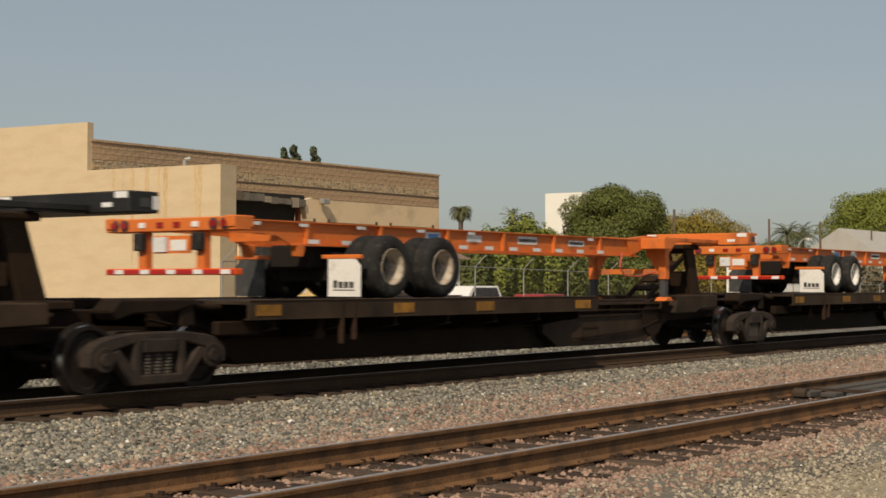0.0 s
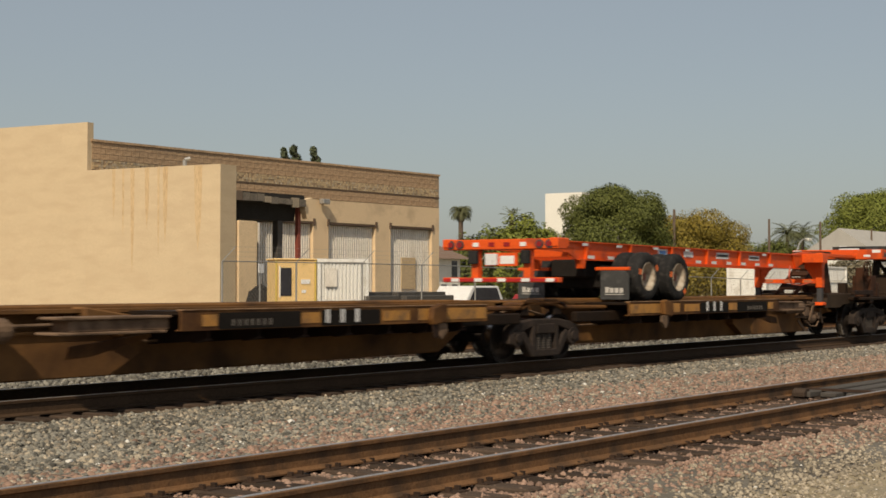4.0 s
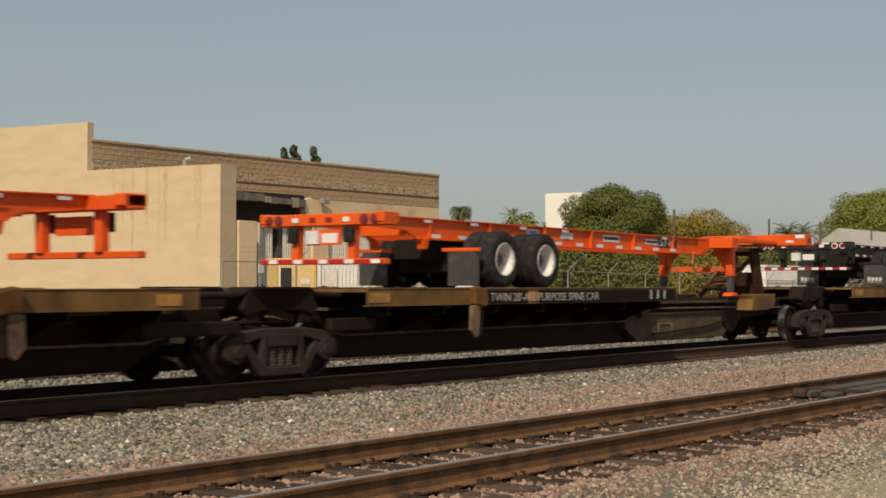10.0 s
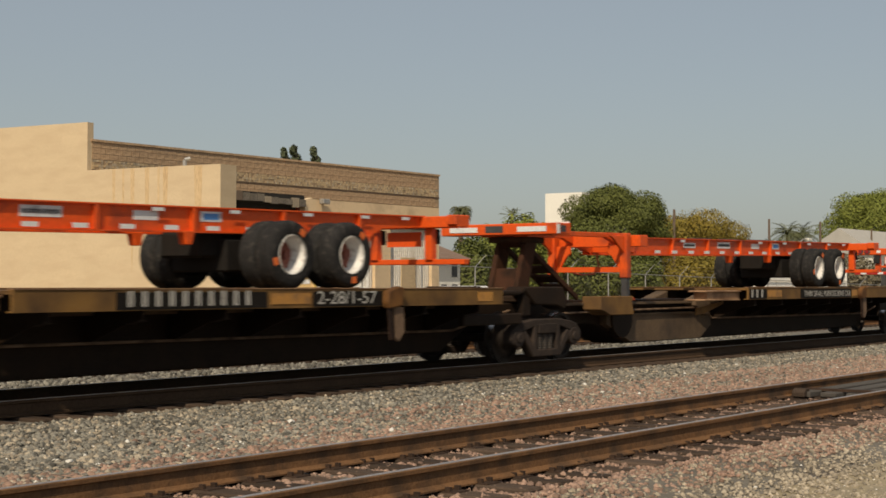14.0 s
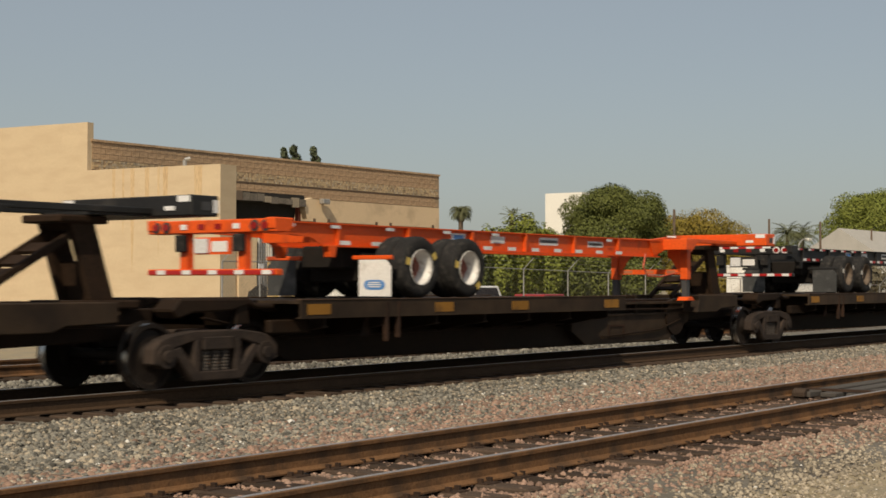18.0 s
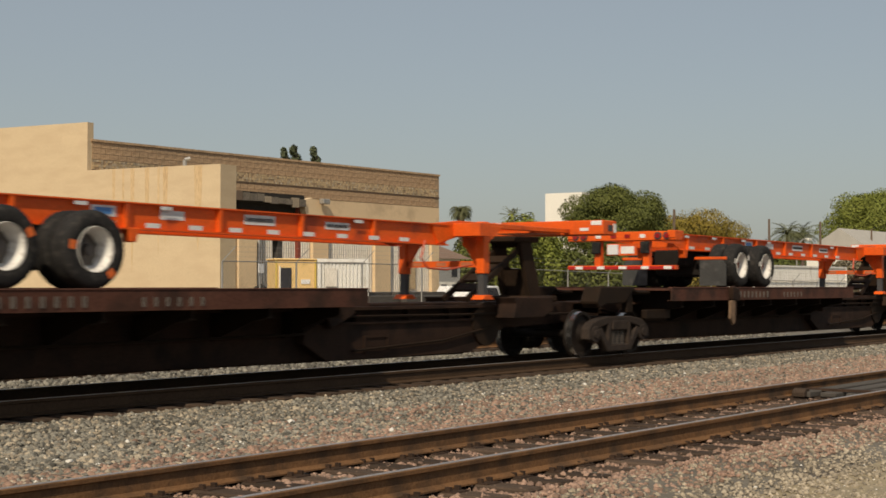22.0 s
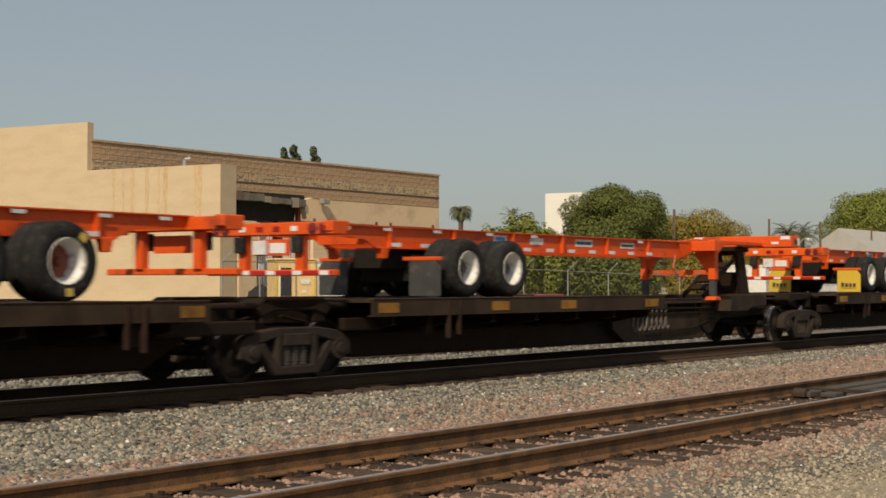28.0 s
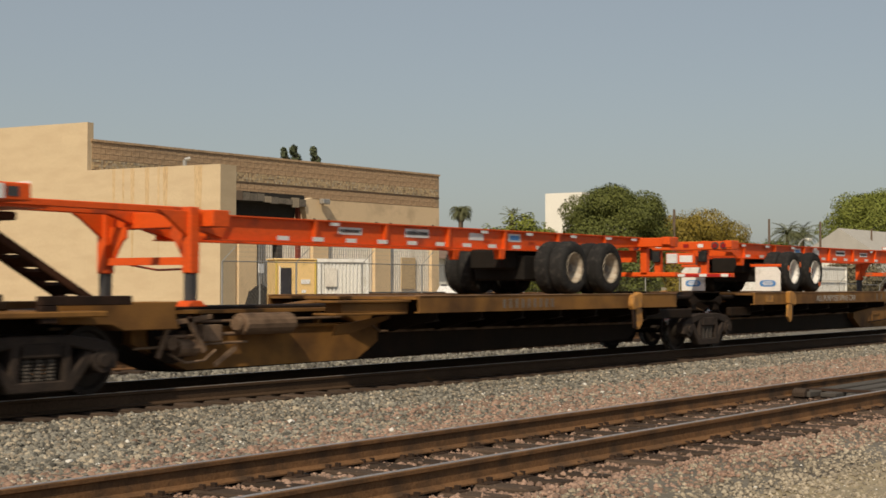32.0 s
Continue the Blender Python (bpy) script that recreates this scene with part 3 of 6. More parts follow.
# ---------- trees and distance ----------
def crown_mesh(name, blobs, count, size, material, seed):
    """Many small leaf clumps, scattered through the outer part of lumpy blobs (x, y, z, rx, ry, rz)."""
    r = np.random.RandomState(seed)
    vol = np.array([b[3] * b[4] * b[5] for b in blobs]) ** 0.67
    pick = r.choice(len(blobs), count, p=vol / vol.sum())
    B = np.array(blobs)[pick]
    v = r.normal(size=(count, 3))
    v /= np.linalg.norm(v, axis=1)[:, None]
    lump = 1 + 0.09 * np.sin(v[:, 0] * 5 + pick) * np.sin(v[:, 1] * 5.3 + 2 * pick) + 0.06 * np.sin(v[:, 2] * 8 + v[:, 0] * 6 + pick)
    rad = r.uniform(0.35, 1.0, count) ** 0.4 * lump
    c = B[:, :3] + v * B[:, 3:] * rad[:, None]
    n = v + r.normal(size=(count, 3)) * 0.42 + np.array([0, 0, 0.4])
    n /= np.linalg.norm(n, axis=1)[:, None]
    u = np.cross(n, r.normal(size=(count, 3)))
    u /= np.linalg.norm(u, axis=1)[:, None]
    w = np.cross(n, u)
    sz = size * r.uniform(0.5, 1.3, count)[:, None]
    k = r.uniform(0.45, 0.9, count)[:, None]
    quad = np.stack([c - u * sz, c - w * sz * k + n * sz * 0.2, c + u * sz, c + w * sz * k + n * sz * 0.2], 1)
    me = bpy.data.meshes.new(name)
    me.vertices.add(4 * count)
    me.vertices.foreach_set("co", quad.reshape(-1))
    me.loops.add(4 * count)
    me.loops.foreach_set("vertex_index", np.arange(4 * count, dtype=np.int32))
    me.polygons.add(count)
    me.polygons.foreach_set("loop_start", np.arange(0, 4 * count, 4, dtype=np.int32))
    me.polygons.foreach_set("loop_total", np.full(count, 4, dtype=np.int32))
    me.update()
    me.materials.append(M[material])
    return me

def tree(label, at, height, width, material, seed, count=5000, size=0.28, blobs=9, trunk=0.3, low=0.25, name="tree", dome=False):
    t = thing(name, label, "tree", at)
    r = random.Random(seed)
    f = Form()
    f.rod((0, 0, 0), (0.1, 0, height * 0.4), trunk, 9, trunk * 0.65)
    bl = []
    for i in range(blobs):
        a = 2 * math.pi * i / blobs + r.uniform(-0.3, 0.3)
        k = r.uniform(0.15, 0.62) if i else 0.0
        z = height * (low + (1 - low) * r.uniform(0.25, 0.78))
        s = (1 - 0.45 * k) * r.uniform(0.8, 1.1)
        x, y = math.cos(a) * k * width / 2, math.sin(a) * k * width / 2
        bl.append((x, y, z, width * 0.27 * s, width * 0.27 * s, height * (1 - low) * 0.26 * s))
        f.rod((0.1 * i / blobs, 0, height * 0.36), (x, y, z), trunk * 0.35, 6, trunk * 0.1)
    bl.append((0, 0, height * (0.5 + low / 2), width * 0.43, width * 0.43, height * (1 - low) * 0.47))
    if dome:
        hz = height * (1 - low) * 0.46
        zc = height * low + hz
        bl = [(0, 0, zc, width * 0.44, width * 0.44, hz * 0.9), (0, 0, zc + hz * 0.3, width * 0.36, width * 0.36, hz * 0.6)]
        for i in range(44):
            d = Vector((r.gauss(0, 1), r.gauss(0, 1), r.gauss(0.25, 1))).normalized()
            q = width * r.uniform(0.10, 0.2)
            wide = min(1.0, 0.36 / max(0.05, math.hypot(d.x, d.y))) if d.z > 0 else 1.0
            wide = 0.34 + 0.05 * wide
            bl.append((d.x * width * wide, d.y * width * wide, zc + max(-0.8, min(0.74, d.z * 0.95)) * hz, q, q, q * 0.8))
    part("trunk", f, "bark", t)
    part("crown", crown_mesh("crown", bl, count, size, material, seed), None, t)
    return t

def palm(label, at, height, spread, seed, droop=0.9, n=26, dead=True):
    t = thing("palm_tree", label, "palm", at)
    part("trunk", Form().rod((0, 0, 0), (0.05, 0.05, height), 0.22, 9, 0.16), "bark", t)
    r = random.Random(seed)
    for kind, m, cnt, zz in (("fronds", "leaf_palm", n, 1.0), ("dead_fronds", "leaf_dry", 44 if dead else 0, -1.0)):
        f = Form()
        for i in range(cnt):
            a = r.uniform(0, 2 * math.pi)
            e = r.uniform(-0.1, 1.2) if zz > 0 else r.uniform(-1.4, -0.7)
            p = Vector((0.05, 0.05, height - (0.0 if zz > 0 else 0.1)))
            d = Vector((math.cos(a) * math.cos(e), math.sin(a) * math.cos(e), math.sin(e)))
            side = Vector((-math.sin(a), math.cos(a), 0))
            L = spread * (r.uniform(0.8, 1.1) if zz > 0 else 0.6)
            for k in range(6):
                q = p + d * L / 6
                w = 0.28 * spread * (0.35 + 0.65 * math.sin(math.pi * (k + 0.6) / 6.5))
                for sg in (-1, 1):
                    for h in (0.0, 0.5):
                        b0 = p + (q - p) * h
                        tip = b0 + side * sg * w * 0.6 + d * w * 0.7 + Vector((0, 0, -0.25 * w))
                        f.add([b0, b0 + (q - p) * 0.32, tip], [(0, 1, 2)])
                p = q
                d = (d + Vector((0, 0, -0.16 * droop))).normalized()
        if cnt:
            part(kind, f, m, t)
    return t

tree("broad dense dark-green street tree", (107.3, 60, -0.5), 10.5, 9.2, "leaf", 3, 110000, 0.085, 18, 0.35, 0.10, dome=True)
tree("yellowing broad tree with thin autumn leaves", (123.6, 60.5, -0.5), 8.8, 10.8, "leaf_autumn", 11, 68000, 0.085, 14, 0.3, 0.1)
tree("bright green tree behind a roof", (208.6, 75, -0.5), 16.2, 15.0, "leaf_light", 21, 70000, 0.14, 14, 0.35, 0.08, dome=True)
tree("dry brownish shrub tree before the roof", (146.0, 54, -0.5), 4.7, 8.6, "leaf_dry", 25, 12000, 0.15, 12, 0.25, 0.0)
for i, (x, y, h, w, m, c) in enumerate((
        (72.1, 50, 5.0, 3.0, "leaf", 4000), (74.6, 50, 5.6, 3.2, "leaf_light", 5000), (77.3, 50, 6.5, 3.4, "leaf_light", 6000),
        (80.2, 50, 5.6, 3.4, "leaf_light", 5000), (83.1, 50, 4.4, 4.0, "leaf", 5000), (87.6, 50, 4.2, 4.4, "leaf", 5000),
        (100.0, 54, 4.4, 5.2, "leaf", 5000), (109.0, 54, 4.3, 5.4, "leaf_autumn", 5000), (118.0, 55, 4.4, 6.0, "leaf_autumn", 5000), (130.0, 56, 4.8, 6.4, "leaf", 5000),
        (142.0, 61, 6.6, 6.0, "leaf", 5000), (154.0, 66, 7.0, 7.0, "leaf", 5000), (168.0, 70, 7.4, 8.0, "leaf", 5000), (186.0, 84, 8.0, 10.0, "leaf_light", 5000))):
    tree({"leaf": "dense green shrubby tree behind the fence", "leaf_light": "light green garden tree behind the fence", "leaf_autumn": "olive brown shrubby tree behind the fence"}[m],
         (x, y, -0.5), h, w, m, 40 + i, c * 2, 0.11, 10, 0.16, 0.04)
palm("short shaggy palm with dead fronds", (85.5, 60, -0.5), 6.9, 1.0, 4, 2.6, 170)
palm("slim palm among garden trees", (92.0, 60, -0.5), 6.8, 1.0, 5, n=30, dead=False)
palm("feathery palm beside a street lamp", (143.2, 60, -0.5), 6.9, 2.0, 6, 1.6, 60, False)
palm("feathery palm beside a street lamp", (148.4, 60.5, -0.5), 7.0, 2.0, 7, 1.6, 60, False)

def conifer(at, height, width, seed):
    t = thing("conifer", "dark narrow conifer behind the warehouse", "tree", at)
    part("trunk", Form().rod((0, 0, 0), (0, 0, height * 0.96), 0.2, 8, 0.05), "bark", t)
    bl = [(0.12 * width * math.sin(i * 2.1), 0.12 * width * math.cos(i * 1.7), height * (0.55 + 0.05 * i), width * (0.42 - 0.035 * i) * (0.75 + 0.35 * (i % 2)), width * (0.42 - 0.035 * i), height * 0.034) for i in range(9)]
    part("crown", crown_mesh("crown", bl, 2600, 0.15, "conifer", seed), None, t)
conifer((67.2, 60, -0.5), 10.2, 1.3, 1)
conifer((68.55, 60.4, -0.5), 10.5, 1.6, 2)
conifer((70.3, 60.3, -0.5), 10.5, 1.5, 3)

def house(name, label, at, size, eave, ridge, roof_mat, wall_mat="white_wall", along="x"):
    lx, ly = size
    h = thing(name, label, "house", at)
    part("wall", Form().box(0, lx, 0, ly, 0, eave), wall_mat, h)
    o = 0.5
    part("roof", Form().prism([(-o, eave - 0.1), (lx * 0.0 + o * 0, eave + 0.1), (lx / 2, ridge), (lx, eave + 0.1), (lx + o, eave - 0.1)], "y", -o, ly + o), roof_mat, h) if along == "y" else \
        part("roof", Form().prism([(-o, eave - 0.1), (ly / 2, ridge), (ly + o, eave - 0.1)], "x", -o, lx + o), roof_mat, h)
    return h
h1 = house("white_house", "small white house with a brown tiled roof", (64.6, 47.5, -0.5), (3.0, 9), 3.3, 4.9, "roof_tile")
for x, z in ((1.2, 0.9), (2.2, 0.9), (2.2, 2.2)):
    w = part("window", Form().box(x, x + 0.5, -0.03, 0.02, z, z + 0.9), "dark_glass", h1)
    part("frame", Form().box(x - 0.06, x + 0.56, -0.02, 0.01, z + 0.9, z + 0.98), "white_wall", w)
house("grey_roof_house", "house with a pale grey pitched roof", (163.0, 58, -0.5), (22, 8), 5.4, 8.2, "roof_grey")
tower = thing("white_tower", "plain tall white windowless tower", "building", (204.3, 120, -0.6))
part("wall", Form().box(0, 15, 0, 6.8, 0, 16.5), "white_wall", tower)

def white_unit(at):
    t = ribbed_box("white_trailer", "white ribbed box trailer behind the fence", at, (11.6, 2.2, 2.85), "white_metal", 0.3, "trailer", 0.018)
    for z in (0.8, 1.4, 2.0):
        part("rail_line", Form().box(0, 11.6, -0.07, -0.04, z, z + 0.06), "shutter", t)
    return t
white_unit((73.4, 32.0, -0.5))

def pole(label, at, height, arms=True, category="pole"):
    t = thing("utility_pole", label, category, at)
    part("shaft", Form().rod((0, 0, 0), (0, 0, height), 0.16, 8, 0.11), "timber", t)
    if arms:
        part("crossarm", Form().bar((-1.0, 0.3, height - 0.5), (1.0, -0.3, height - 0.5), 0.1), "timber", t)
    return t
pole("weathered wooden utility pole", (118.1, 60, -0.5), 8.4, False)
pole("dark wooden utility pole", (138.6, 60, -0.5), 8.3, False)
pole("dark wooden utility pole", (152.0, 60, -0.5), 8.5, False)
pole("slim dark wooden utility pole", (167.5, 60, -0.5), 8.2, False)

def street_lamp(at, h, reach):
    t = thing("street_lamp", "galvanised street lamp with a curved arm", "street lamp", at)
    part("post", Form().rod((0, 0, 0), (0, 0, h * 0.82), 0.09, 8, 0.07), "galv", t)
    part("arm", Form().path([(0, 0, h * 0.8), (reach * 0.25, 0, h * 0.93), (reach * 0.6, 0, h), (reach, 0, h)], 0.07, 6), "galv", t)
    part("lamp_head", Form().box(reach - 0.1, reach + 0.9, -0.2, 0.2, h - 0.13, h + 0.13), "white_wall", t, bevel=0.04)
street_lamp((140.7, 58, -0.5), 6.36, 2.7)
street_lamp((110.6, 59.6, -0.5), 6.4, 1.0)

def parked(name, label, at, body, m, turn=0):
    lx, w, hb, hc = body
    t = thing(name, label, "vehicle", at, turn=turn)
    part("body", Form().prism([(0, 0.3), (0, hb * 0.8), (0.2, hb), (lx, hb), (lx, 0.3)], "y", 0, w), m, t, bevel=0.05)
    part("cab", Form().prism([(lx * 0.3, hb), (lx * 0.42, hc), (lx * 0.8, hc), (lx * 0.9, hb)], "y", 0.1, w - 0.1), m, t, bevel=0.04)
    part("side_glass", Form().prism([(lx * 0.36, hb + 0.04), (lx * 0.45, hc - 0.07), (lx * 0.77, hc - 0.07), (lx * 0.84, hb + 0.04)], "y", 0.085, 0.097), "dark_glass", t)
    for x in (lx * 0.2, lx * 0.8):
        part("wheel", Form().disc((x, 0, 0.32), 0.32, -0.02, 0.2), "tyre", t)
    return t
parked("pickup_truck", "white pickup parked behind the fence", (44.6, 32.0, -0.5), (4.6, 1.8, 1.1, 1.75), "car_white")
parked("parked_car", "red car parked behind the fence", (51.5, 33.0, -0.5), (4.2, 1.7, 0.95, 1.4), "car_red")
parked("parked_car", "dark car parked behind the fence", (48.5, 35.0, -0.5), (4.2, 1.7, 0.95, 1.4), "black_paint")
# stacked dark steel sections lying by the dock
for i, (x, y) in enumerate(((31.6, 25.2), (33.0, 25.0), (34.4, 25.3))):
    s = thing("steel_stack", "stack of dark rusty steel sections on the ground", "steel stack", (x, y, -0.5), group="steel stacks")
    for k in range(4):
        part("section", Form().box(0, 1.3, 0.3 * k, 0.3 * k + 0.22, 0, 1.5 + 0.1 * (k % 2)), "post_dark", s, bevel=0.02)
def spoil_heap(at, size, seed):
    t = thing("spoil_heap", "dark lumpy heap under a tarpaulin behind the fence", "heap", at)
    f, n, k = Form(), 18, 7
    for j in range(k):
        e = 0.5 * math.pi * j / (k - 1)
        for i in range(n):
            a = 2 * math.pi * i / n
            d = Vector((math.cos(a) * math.cos(e), math.sin(a) * math.cos(e), math.sin(e)))
            q = 1 + 0.22 * noise.noise(d * 2.3 + Vector((seed, 0, 0)))
            f.v.append((d.x * size[0] * q, d.y * size[1] * q, d.z * size[2] * q))
    f.f = [(j * n + i, j * n + (i + 1) % n, (j + 1) * n + (i + 1) % n, (j + 1) * n + i) for j in range(k - 1) for i in range(n)]
    part("tarpaulin", f, "canopy_shade_tarp", t, smooth=True)
spoil_heap((31.4, 29.0, -0.5), (0.7, 0.6, 1.7), 3.1)
spoil_heap((40.1, 37.8, 0.95), (0.45, 0.35, 0.92), 5.3)

sg = thing("sign_post", "thin post with a small white sign", "sign", (26.5, 24.5, -0.5))
part("post", Form().rod((0, 0, 0), (0, 0, 2.3), 0.022, 6), "galv", sg)
part("panel", Form().box(-0.09, 0.09, -0.05, -0.03, 2.08, 2.3), "tape_white", sg)
tagged(new("backdrop", Form().add([(300, 420, -1), (1600, 420, -1), (1600, 420, 9), (300, 420, 7)], [(0, 1, 2, 3)]).mesh("backdrop", "leaf")), "hazy line of distant woods", "woods", kind="structure")

# ---------- the train: bogies ----------
def bogie():
    global FIT
    FIT = (1, 1, 0.915)
    t = thing("bogie", "grimy cast-steel two-axle freight bogie", "bogie", group="bogies of the train")
    frame_form = Form()
    for pts in ([(-1.12, 0.58), (-1.0, 0.69), (-0.80, 0.75), (-0.42, 0.80), (0.42, 0.80), (0.80, 0.75), (1.0, 0.69), (1.12, 0.58), (1.12, 0.36), (0.98, 0.34), (0.94, 0.52), (0.80, 0.56), (0.38, 0.67),
                 (-0.38, 0.67), (-0.80, 0.56), (-0.94, 0.52), (-0.98, 0.34), (-1.14, 0.36)],
                [(-0.80, 0.54), (-0.66, 0.60), (-0.36, 0.24), (0.36, 0.24), (0.66, 0.60), (0.80, 0.54), (0.44, 0.10), (-0.44, 0.10)],
                [(-0.44, 0.2), (-0.32, 0.2), (-0.30, 0.74), (-0.42, 0.74)], [(0.44, 0.2), (0.32, 0.2), (0.30, 0.74), (0.42, 0.74)]):
        frame_form.prism(pts, "y", -0.09, 0.09)
    frame_mesh = frame_form.mesh("side_frame", "bogie_grime", 0.018)
    coil = Form()
    for k in range(6):
        coil.rod((0, 0, 0.25 + 0.045 * k), (0, 0, 0.275 + 0.045 * k), 0.075, 12)
    coil.rod((0, 0, 0.24), (0, 0, 0.52), 0.05, 10)
    coil_mesh = coil.mesh("spring", "spring_steel")
    cap = Form().disc((0, 0, 0), 0.165, -0.10, 0.10, 16).disc((0, 0, 0), 0.09, -0.13, 0.13, 12).mesh("bearing_cap", "bogie_grime", 0.01)
    wedge = Form().box(-0.28, 0.28, -0.1, 0.1, 0.52, 0.72).mesh("bolster_end", "bogie_grime", 0.02)
    for s in (-1, 1):
        fr = part("side_frame", frame_mesh, None, t, at=(0, s * 1.0, 0))
        for x in (-0.17, 0.0, 0.17):
            part("spring", coil_mesh, None, fr, "worn coil spring", at=(x, 0, 0))
        part("bolster_end", wedge, None, fr)
        for x in (-0.89, 0.89):
            part("bearing_cap", cap, None, fr, at=(x, 0, 0.42))
    part("bolster", Form().box(-0.24, 0.24, -0.9, 0.9, 0.5, 0.8), "bogie_grime", t, bevel=0.03)
    wheels = Form()
    for s in (-1, 1):
        wheels.lathe([(0.10, -0.09 * s), (0.12, 0.09 * s), (0.20, 0.03 * s), (0.36, 0.02 * s), (0.39, 0.062 * s), (0.452, 0.062 * s), (0.452, -0.06 * s), (0.487, -0.064 * s),
                      (0.487, -0.088 * s), (0.39, -0.085 * s), (0.36, -0.02 * s), (0.20, -0.03 * s)], (0, s * 0.755, 0), 32)
    wheels.rod((0, -0.98, 0), (0, 0.98, 0), 0.085, 12)
    wm = wheels.mesh("wheelset", "wheel_steel", k=(0.908, 1, 0.908))
    wm.materials.append(M["tread_steel"])
    for q in wm.polygons:
        if 0.405 < math.hypot(q.center.x, q.center.z) < 0.425 and abs(q.normal.y) < 0.5:
            q.material_index = 1
    sets = []
    for x in (-0.89, 0.89):
        w = part("wheelset", wm, None, t, at=(x, 0, 0.42))
        sets.append(w)
    FIT = (1, 1, 1)
    return t

# ---------- the train: articulated spine platforms ----------
FAMILY = {
    #        truck spacing: inner, end unit; deck from, to and bracket: facing forward, facing back; deck height; sill, spine, end colour
    "old":    (17.50, 16.85, (1.12, 9.97, 2.95), (2.10, 9.85, 3.15), 1.20, "old_brown", "old_brown", "rust_brown"),
    "spine3": (18.80, 17.75, (1.30, 10.75, 3.80), (2.00, 11.50, 4.72), 1.36, "dirty_yellow", "spine_brown", "dirty_yellow"),
    "red3":   (18.80, 17.75, (1.30, 10.85, 3.80), (2.00, 11.50, 4.68), 1.36, "red_brown", "rust_brown", "rust_brown"),
    "ochre":  (17.50, 17.15, (1.35, 10.00, 3.00), (2.27, 10.50, 3.80), 1.24, "ochre", "ochre", "ochre"),
    "short":  (15.75, 15.50, (2.20, 8.97, 3.40), (2.40, 8.97, 3.60), 1.08, "worn_yellow", "spine_orange", "worn_yellow"),
}

# near side of the sill: yellow plates, black fields, words (from, to, size, text), bars (from, to, count, height, ink)
MARKINGS = {
    "old": ([(1.25, 1.72), (4.13, 4.6), (6.22, 6.7), (9.2, 9.7)], [], [], []),
    ("old", False, True): ([(6.25, 6.65), (2.2, 2.6)], [], [], [(6.9, 9.2, 10, 0.13, "letter_faded")]),
    "red3": ([], [], [], [(4.33, 5.9, 8, 0.14, "letter_faded"), (6.6, 7.75, 6, 0.12, "letter_faded")]),
    ("spine3", True, True): ([(1.46, 1.97), (5.79, 6.81), (9.75, 10.2)], [(4.2, 5.76), (6.84, 9.1)], [(4.37, 5.65, 0.25, "2-28/1-57")], [(6.9, 8.96, 10, 0.18, "letter_white")]),
    ("spine3", True, False): ([(1.33, 1.79), (5.46, 5.76)], [(4.15, 5.44), (5.78, 10.7)], [(4.35, 7.76, 0.19, "TWIN 28'-ALL PURPOSE SPINE CAR")], [(9.65, 10.45, 3, 0.18, "letter_white")]),
    ("spine3", False, True): ([(6.65, 7.42), (2.3, 2.7)], [(7.5, 10.05), (5.1, 6.6)], [(5.25, 6.53, 0.25, "2-28/1-57")], [(7.69, 9.88, 10, 0.2, "letter_white")]),
    ("spine3", False, False): ([(9.76, 10.49), (5.16, 5.5)], [(10.55, 11.45), (5.55, 8.7)], [(5.62, 8.5, 0.19, "TWIN 28'-ALL PURPOSE SPINE CAR")], [(10.6, 11.35, 3, 0.18, "letter_white")]),
    ("ochre", True, False): ([(1.9, 2.3)], [], [(4.75, 7.25, 0.19, "ALL PURPOSE SPINE CAR")], [(8.7, 9.66, 3, 0.17, "letter_faded")]),
    ("ochre", True, True): ([(1.9, 2.3)], [(5.4, 7.5)], [], [(5.73, 7.21, 9, 0.16, "letter_faded")]),
    "ochre": ([], [], [], [(6.66, 8.29, 9, 0.16, "letter_faded")]),
    "short": ([(8.36, 8.62), (6.4, 6.78), (4.41, 5.04)], [(5.1, 6.38), (6.8, 8.34)], [], [(5.35, 6.3, 3, 0.2, "tape_white"), (7.3, 8.1, 7, 0.09, "letter_faded")]),
}

def writing_bars(parent, x, y, z, n, h, turn, material="letter_white", w=None):
    """Unreadable or withheld characters as plain bars."""
    f = Form()
    w = w or h * 0.62
    for i in range(n):
        q = i * w
        f.box(q, q + 0.17 * h, -0.004, 0, 0, h)
        f.box(q + 0.30 * h, q + 0.45 * h, -0.004, 0, 0, h)
    ob = part("marking", f, material, parent)
    ob.matrix_basis = pose(x, y, z, 0, 0, turn)
    return ob

